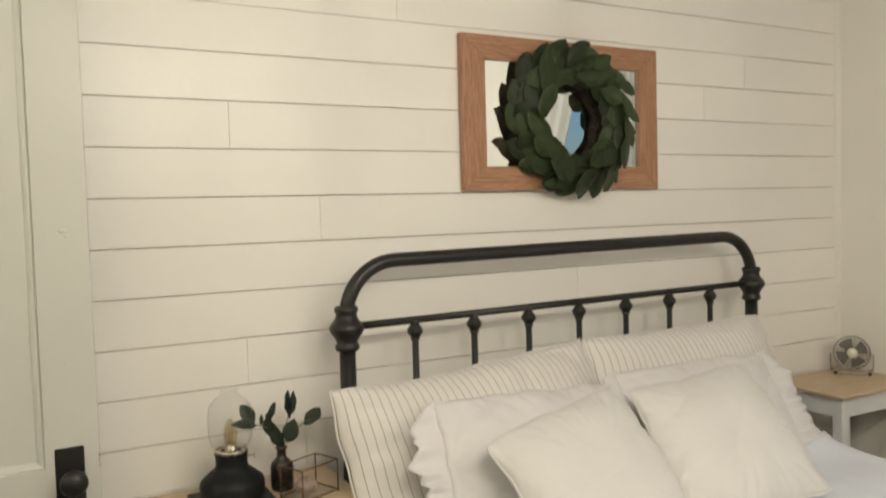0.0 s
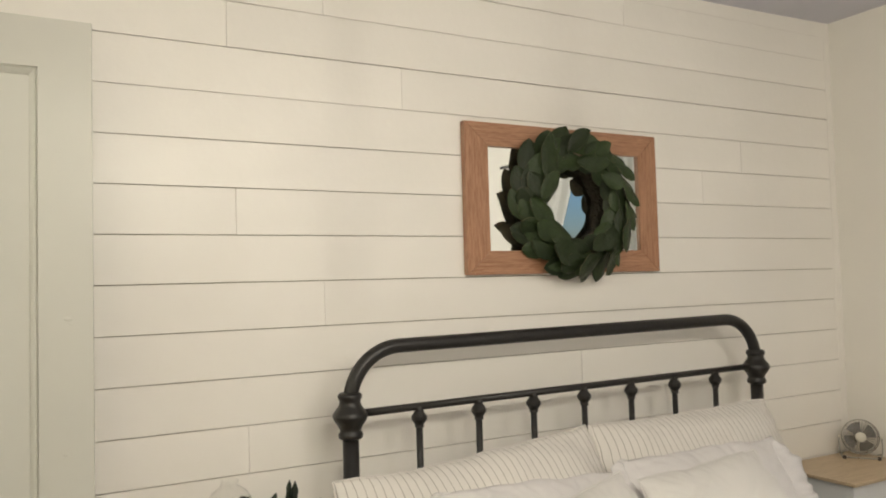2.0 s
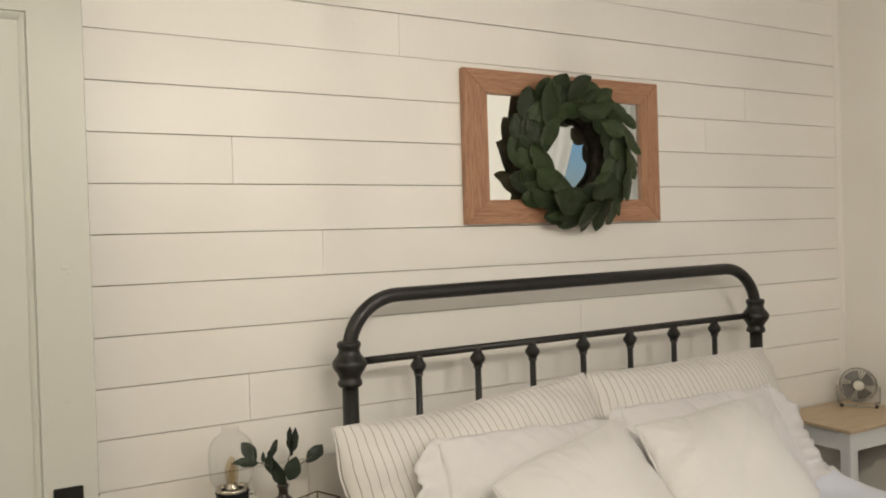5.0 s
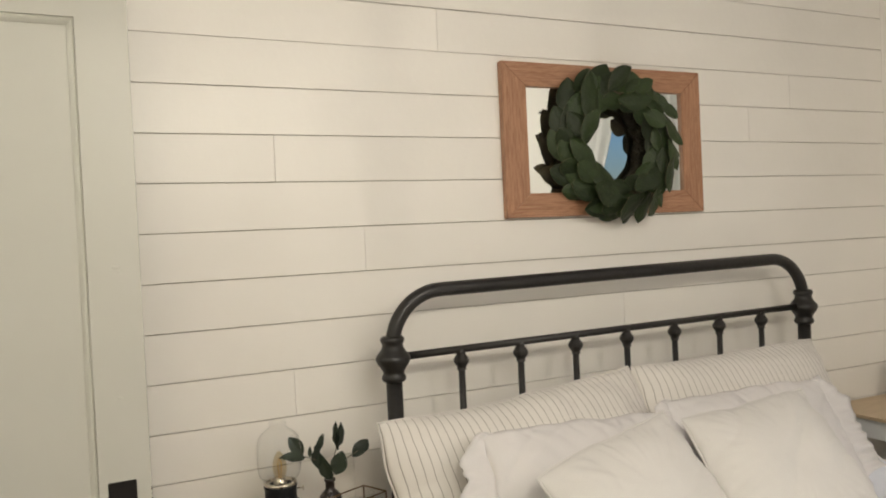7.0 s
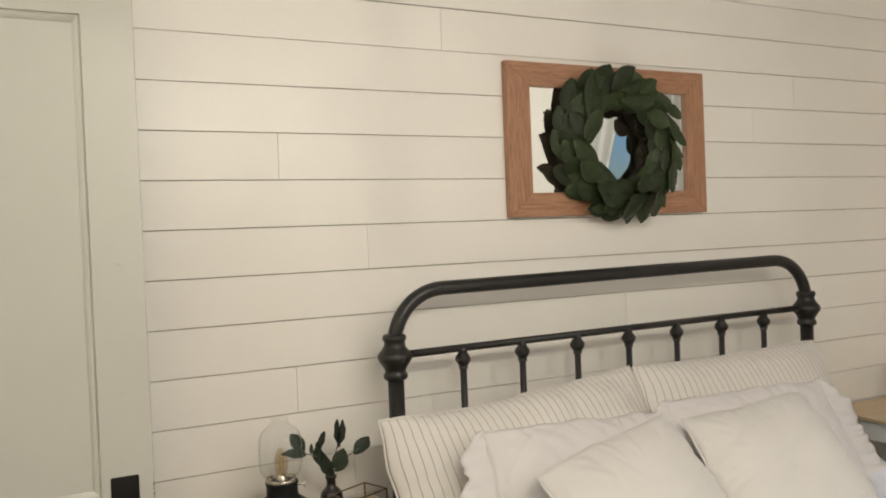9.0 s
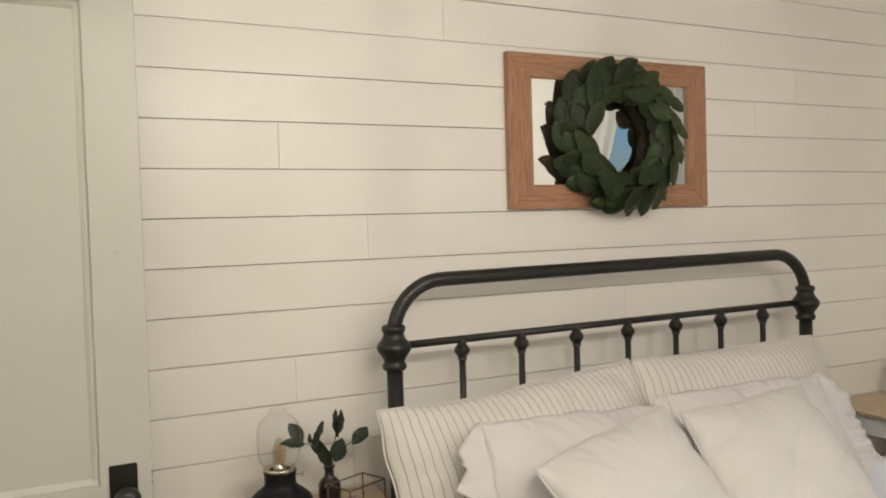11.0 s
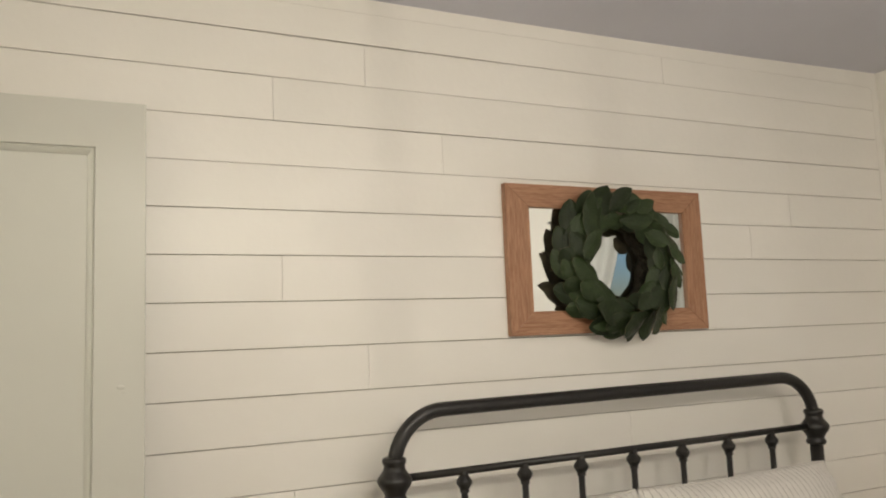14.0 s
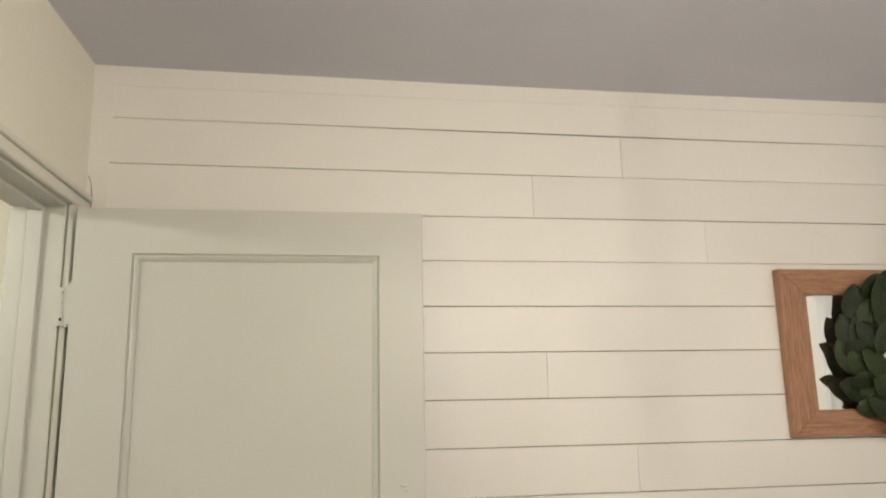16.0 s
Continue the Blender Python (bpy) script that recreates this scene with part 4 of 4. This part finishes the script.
# ---------------------------------------------------------------- oil lamp with a bulb, on a slate
slate = tagged(part("slate_tray", box((-0.155, -0.232, TT), (0.030, -0.062, TT + 0.008), 0.002), SLATE), "dark slate square under the lamp on the bedside table", "tray")
oil = thing("oil_lamp", "black oil lamp with a glass chimney and a filament bulb", "lamp", pose(-0.062, -0.150, TT + 0.008))
B0 = 0.0
part("font", lathe([(0, 0), (0.067, 0), (0.074, 0.004), (0.077, 0.012), (0.077, 0.040), (0.074, 0.048), (0.060, 0.061), (0.047, 0.071), (0.0395, 0.078), (0.038, 0.084),
                    (0.038, 0.108), (0.040, 0.111), (0.040, 0.115), (0.034, 0.116), (0.0, 0.114)], 44), BLACK, oil, "round shouldered black lamp base", smooth=True)
part("burner_rim", lathe([(0.026, 0.115), (0.0385, 0.115), (0.0395, 0.118), (0.0385, 0.122), (0.034, 0.123), (0.033, 0.119), (0.026, 0.118)], 40), NICKEL, oil, "bright nickel collar", smooth=True)
part("socket", lathe([(0, 0.114), (0.016, 0.114), (0.0165, 0.122), (0.0125, 0.127), (0.012, 0.132), (0, 0.132)], 24), NICKEL, oil, smooth=True)
wheel = part("wick_wheel", tube([(0.038, -0.008, 0.101), (0.052, -0.011, 0.101)], 0.0018, 8), NICKEL, oil, smooth=True)
part("wheel_disc", lathe([(0, 0), (0.0065, 0), (0.0065, 0.003), (0, 0.003)], 18, m=pose(0.051, -0.011, 0.101, 0, 90, -12)), NICKEL, wheel)
bulb = [(0.0115, 0.130), (0.013, 0.136), (0.0160, 0.148), (0.0170, 0.159), (0.0152, 0.172), (0.0105, 0.185), (0.0045, 0.194), (0.0, 0.1965)]
part("bulb", lathe(bulb, 28), AMBER, oil, "amber candle filament bulb", smooth=True)
bm = bmesh.new()
for i in range(4):
    a = i * math.pi / 2 + 0.4
    tube([(0.003 * math.cos(a), 0.003 * math.sin(a), 0.132), (0.006 * math.cos(a), 0.006 * math.sin(a), 0.165), (0.002 * math.cos(a), 0.002 * math.sin(a), 0.178)], 0.0008, 5, bm=bm)
part("filament", bm, GOLD, oil)
outer = [(0.033, 0.121), (0.0400, 0.128), (0.0480, 0.138), (0.0520, 0.152), (0.0530, 0.170), (0.0530, 0.196), (0.0525, 0.212), (0.0490, 0.228), (0.0410, 0.240), (0.0300, 0.248), (0.0220, 0.254), (0.0195, 0.260), (0.0205, 0.268)]
inner = [(r - 0.0009, z - 0.0003) for r, z in reversed(outer)]
part("chimney", lathe(outer + inner + [outer[0]], 48), CLEAR, oil, "clear glass chimney with round shoulders", smooth=True)

# ---------------------------------------------------------------- dark bottle with leafy sprigs
vase = thing("bottle_vase", "small dark brown glass bottle holding leafy green sprigs", "vase", pose(0.066, -0.135, TT))
part("bottle", lathe([(0, 0), (0.024, 0), (0.0275, 0.003), (0.0285, 0.010), (0.0285, 0.058), (0.0265, 0.068), (0.019, 0.077), (0.0125, 0.083), (0.0115, 0.090), (0.0115, 0.103),
                      (0.0145, 0.105), (0.0145, 0.110), (0.011, 0.111), (0.0095, 0.107), (0.0095, 0.092), (0, 0.083)], 32), BOTTLE, vase, smooth=True)
SMALL = [leaf_mesh("leaf", 0.056, 0.030, 0.15, 0.05, 0.1, (SPRIG,), 9, 6, 0.9), leaf_mesh("leaf", 0.050, 0.034, 0.22, 0.12, -0.2, (SPRIG,), 9, 6, 1.0)]


def sprig_leaf(base, tip, normal, wide, which=0):
    base, tip = Vector(base), Vector(tip)
    x = tip - base
    size = x.length / (0.056, 0.050)[which]
    x.normalize()
    z = Vector(normal)
    z = (z - x * z.dot(x)).normalized()
    y = z.cross(x)
    m = Matrix((x, y, z)).transposed().to_4x4() @ Matrix.Diagonal((size, wide, size, 1))
    m.translation = base - Vector((0, 0, 0.013))
    ob = new("leaf", SMALL[which])
    ob.parent = vase
    ob.matrix_basis = m


VIEW = (-0.2, -0.9, 0.25)
for s in ([(0, 0, 0.10), (-0.008, -0.004, 0.145), (-0.035, -0.008, 0.178), (-0.062, -0.010, 0.190)],
          [(0, 0, 0.10), (0.006, 0.0, 0.15), (0.022, 0.004, 0.195), (0.028, 0.006, 0.235)],
          [(0, 0, 0.10), (0.010, -0.006, 0.14), (0.045, -0.010, 0.170), (0.078, -0.010, 0.185)]):
    part("stem", tube([(x, y, z - 0.013) for x, y, z in s], 0.0013, 6), TWIG, vase, smooth=True)
for base, tip, normal, wide, which in (
        ((-0.062, -0.010, 0.190), (-0.128, -0.030, 0.206), (0.1, -0.75, 0.6), 0.9, 0),
        ((-0.066, -0.006, 0.196), (-0.096, 0.012, 0.240), VIEW, 1.0, 1),
        ((-0.050, -0.008, 0.186), (-0.049, -0.008, 0.214), VIEW, 0.35, 0),
        ((-0.032, -0.010, 0.158), (-0.036, -0.014, 0.208), (-0.5, -0.8, 0.2), 0.85, 1),
        ((-0.028, -0.006, 0.196), (-0.014, -0.004, 0.240), (-0.7, -0.6, 0.2), 0.62, 0),
        ((-0.030, -0.008, 0.190), (-0.034, -0.002, 0.214), (-0.8, -0.4, 0.2), 0.6, 0),
        ((0.002, -0.006, 0.118), (-0.034, -0.022, 0.196), (-0.5, -0.8, 0.35), 1.05, 0),
        ((0.014, -0.008, 0.132), (0.030, -0.020, 0.190), (-0.3, -0.9, 0.15), 1.25, 1),
        ((0.026, 0.004, 0.190), (0.020, 0.004, 0.262), (-0.9, -0.4, 0.1), 0.7, 0),
        ((0.027, 0.005, 0.196), (0.040, 0.004, 0.258), (0.2, -0.9, 0.1), 0.85, 0),
        ((0.060, -0.010, 0.170), (0.098, -0.018, 0.212), (-0.2, -0.8, 0.5), 1.0, 1),
        ((0.072, -0.010, 0.178), (0.108, -0.002, 0.206), (0.2, -0.9, 0.3), 0.9, 1)):
    sprig_leaf(base, tip, normal, wide, which)

# ---------------------------------------------------------------- glass keepsake box
case = thing("glass_box", "small open glass box with dark brass edges holding pink quartz", "box",
             pose(0.112, -0.212, TT + 0.004, 0, 0, 24))
HX_, HY_, HZ_ = 0.058, 0.040, 0.078
cor = [(-HX_, -HY_), (HX_, -HY_), (HX_, HY_), (-HX_, HY_)]
for (ax, ay), (bx, by) in zip(cor, cor[1:] + cor[:1]):
    part("edge_strip", tube([(ax, ay, HZ_), (bx, by, HZ_)], 0.0018, 8), BRASS, case)
    part("edge_strip", tube([(ax, ay, 0.002), (bx, by, 0.002)], 0.0018, 8), BRASS, case)
    part("edge_strip", tube([(ax, ay, 0.0), (ax, ay, HZ_ + 0.001)], 0.0018, 8), BRASS, case)
    part("foot", lathe([(0, -0.004), (0.003, -0.003), (0.0034, 0.0), (0.002, 0.003), (0, 0.004)], 12, m=pose(ax, ay, 0)), BRASS, case, smooth=True)
    lo = (min(ax, bx) - 0.0006, min(ay, by) - 0.0006, 0.003)
    hi = (max(ax, bx) + 0.0006, max(ay, by) + 0.0006, HZ_ - 0.001)
    part("pane", box(lo, hi), CLEAR, case)
part("pane", box((-HX_, -HY_, 0.0012), (HX_, HY_, 0.0028)), CLEAR, case)
bm = bmesh.new()
bmesh.ops.create_icosphere(bm, subdivisions=3, radius=0.026)
for v in bm.verts:
    n = v.co.normalized()
    v.co *= 1 + 0.35 * noise.noise(n * 2.1 + Vector((4, 1, 2))) + 0.15 * noise.noise(n * 5)
    v.co.z = max(v.co.z * 0.8, -0.018)
bm.transform(pose(0.100, -0.222, TT + 0.0285))
tagged(part("quartz_stone", bm, QUARTZ), "rough pale pink quartz stone in the glass box", "stone")

# ---------------------------------------------------------------- shiplap boards, one by one
JOINTS = {-2: (1.36, ), -1: (0.251, ), 0: (-0.018, ), 1: (0.490, ), 2: (1.923, ), 3: (1.711, ), 4: (0.0, ), 6: (0.239, ), 8: (1.121, ),
          9: (0.024, ), 11: (0.176, ), 13: (0.6, ), 15: (1.3, )}
# keys count boards downward: board k hangs between level k - 1 and level k, level 0 being the fourth groove
rng = random.Random(5)
CLIMB = {-2: 1.0, -1: 0.8, 0: 0.5, 1: 0.2}
for k in range(-2, 17):
    zt, zb = LEVEL_A - (k - 1) * PITCH, LEVEL_A - k * PITCH
    if k == -2:
        zt = 2.4085
    zb = max(zb, 0.106)
    if zt - zb < 0.02:
        continue
    ends = [XL, *sorted(JOINTS.get(k, ())), XR]
    top_gap = 0.0001 if k == -2 else 0.0005 if k == -1 else 0.0011
    for a, b in zip(ends, ends[1:]):
        proud = rng.uniform(0, 0.0007)
        ga = 0.0 if a == XL else 0.0002 if k == 1 else 0.0004
        gb = 0.0 if b == XR else 0.0002 if k == 1 else 0.0004
        bm = box((a + ga, -proud, zb + (0.0005 if k == -2 else 0.0011)), (b - gb, 0.0104, zt - top_gap), 0.0006)
        for v in bm.verts:      # the upper boards climb a little towards the door
            level = k - 1 if v.co.z > (zt + zb) / 2 else k
            v.co.z += CLIMB.get(level, 0.0) * 0.0058 * max(0.0, 0.25 - v.co.x)
        part("board", bm, BOARD, wall_north)
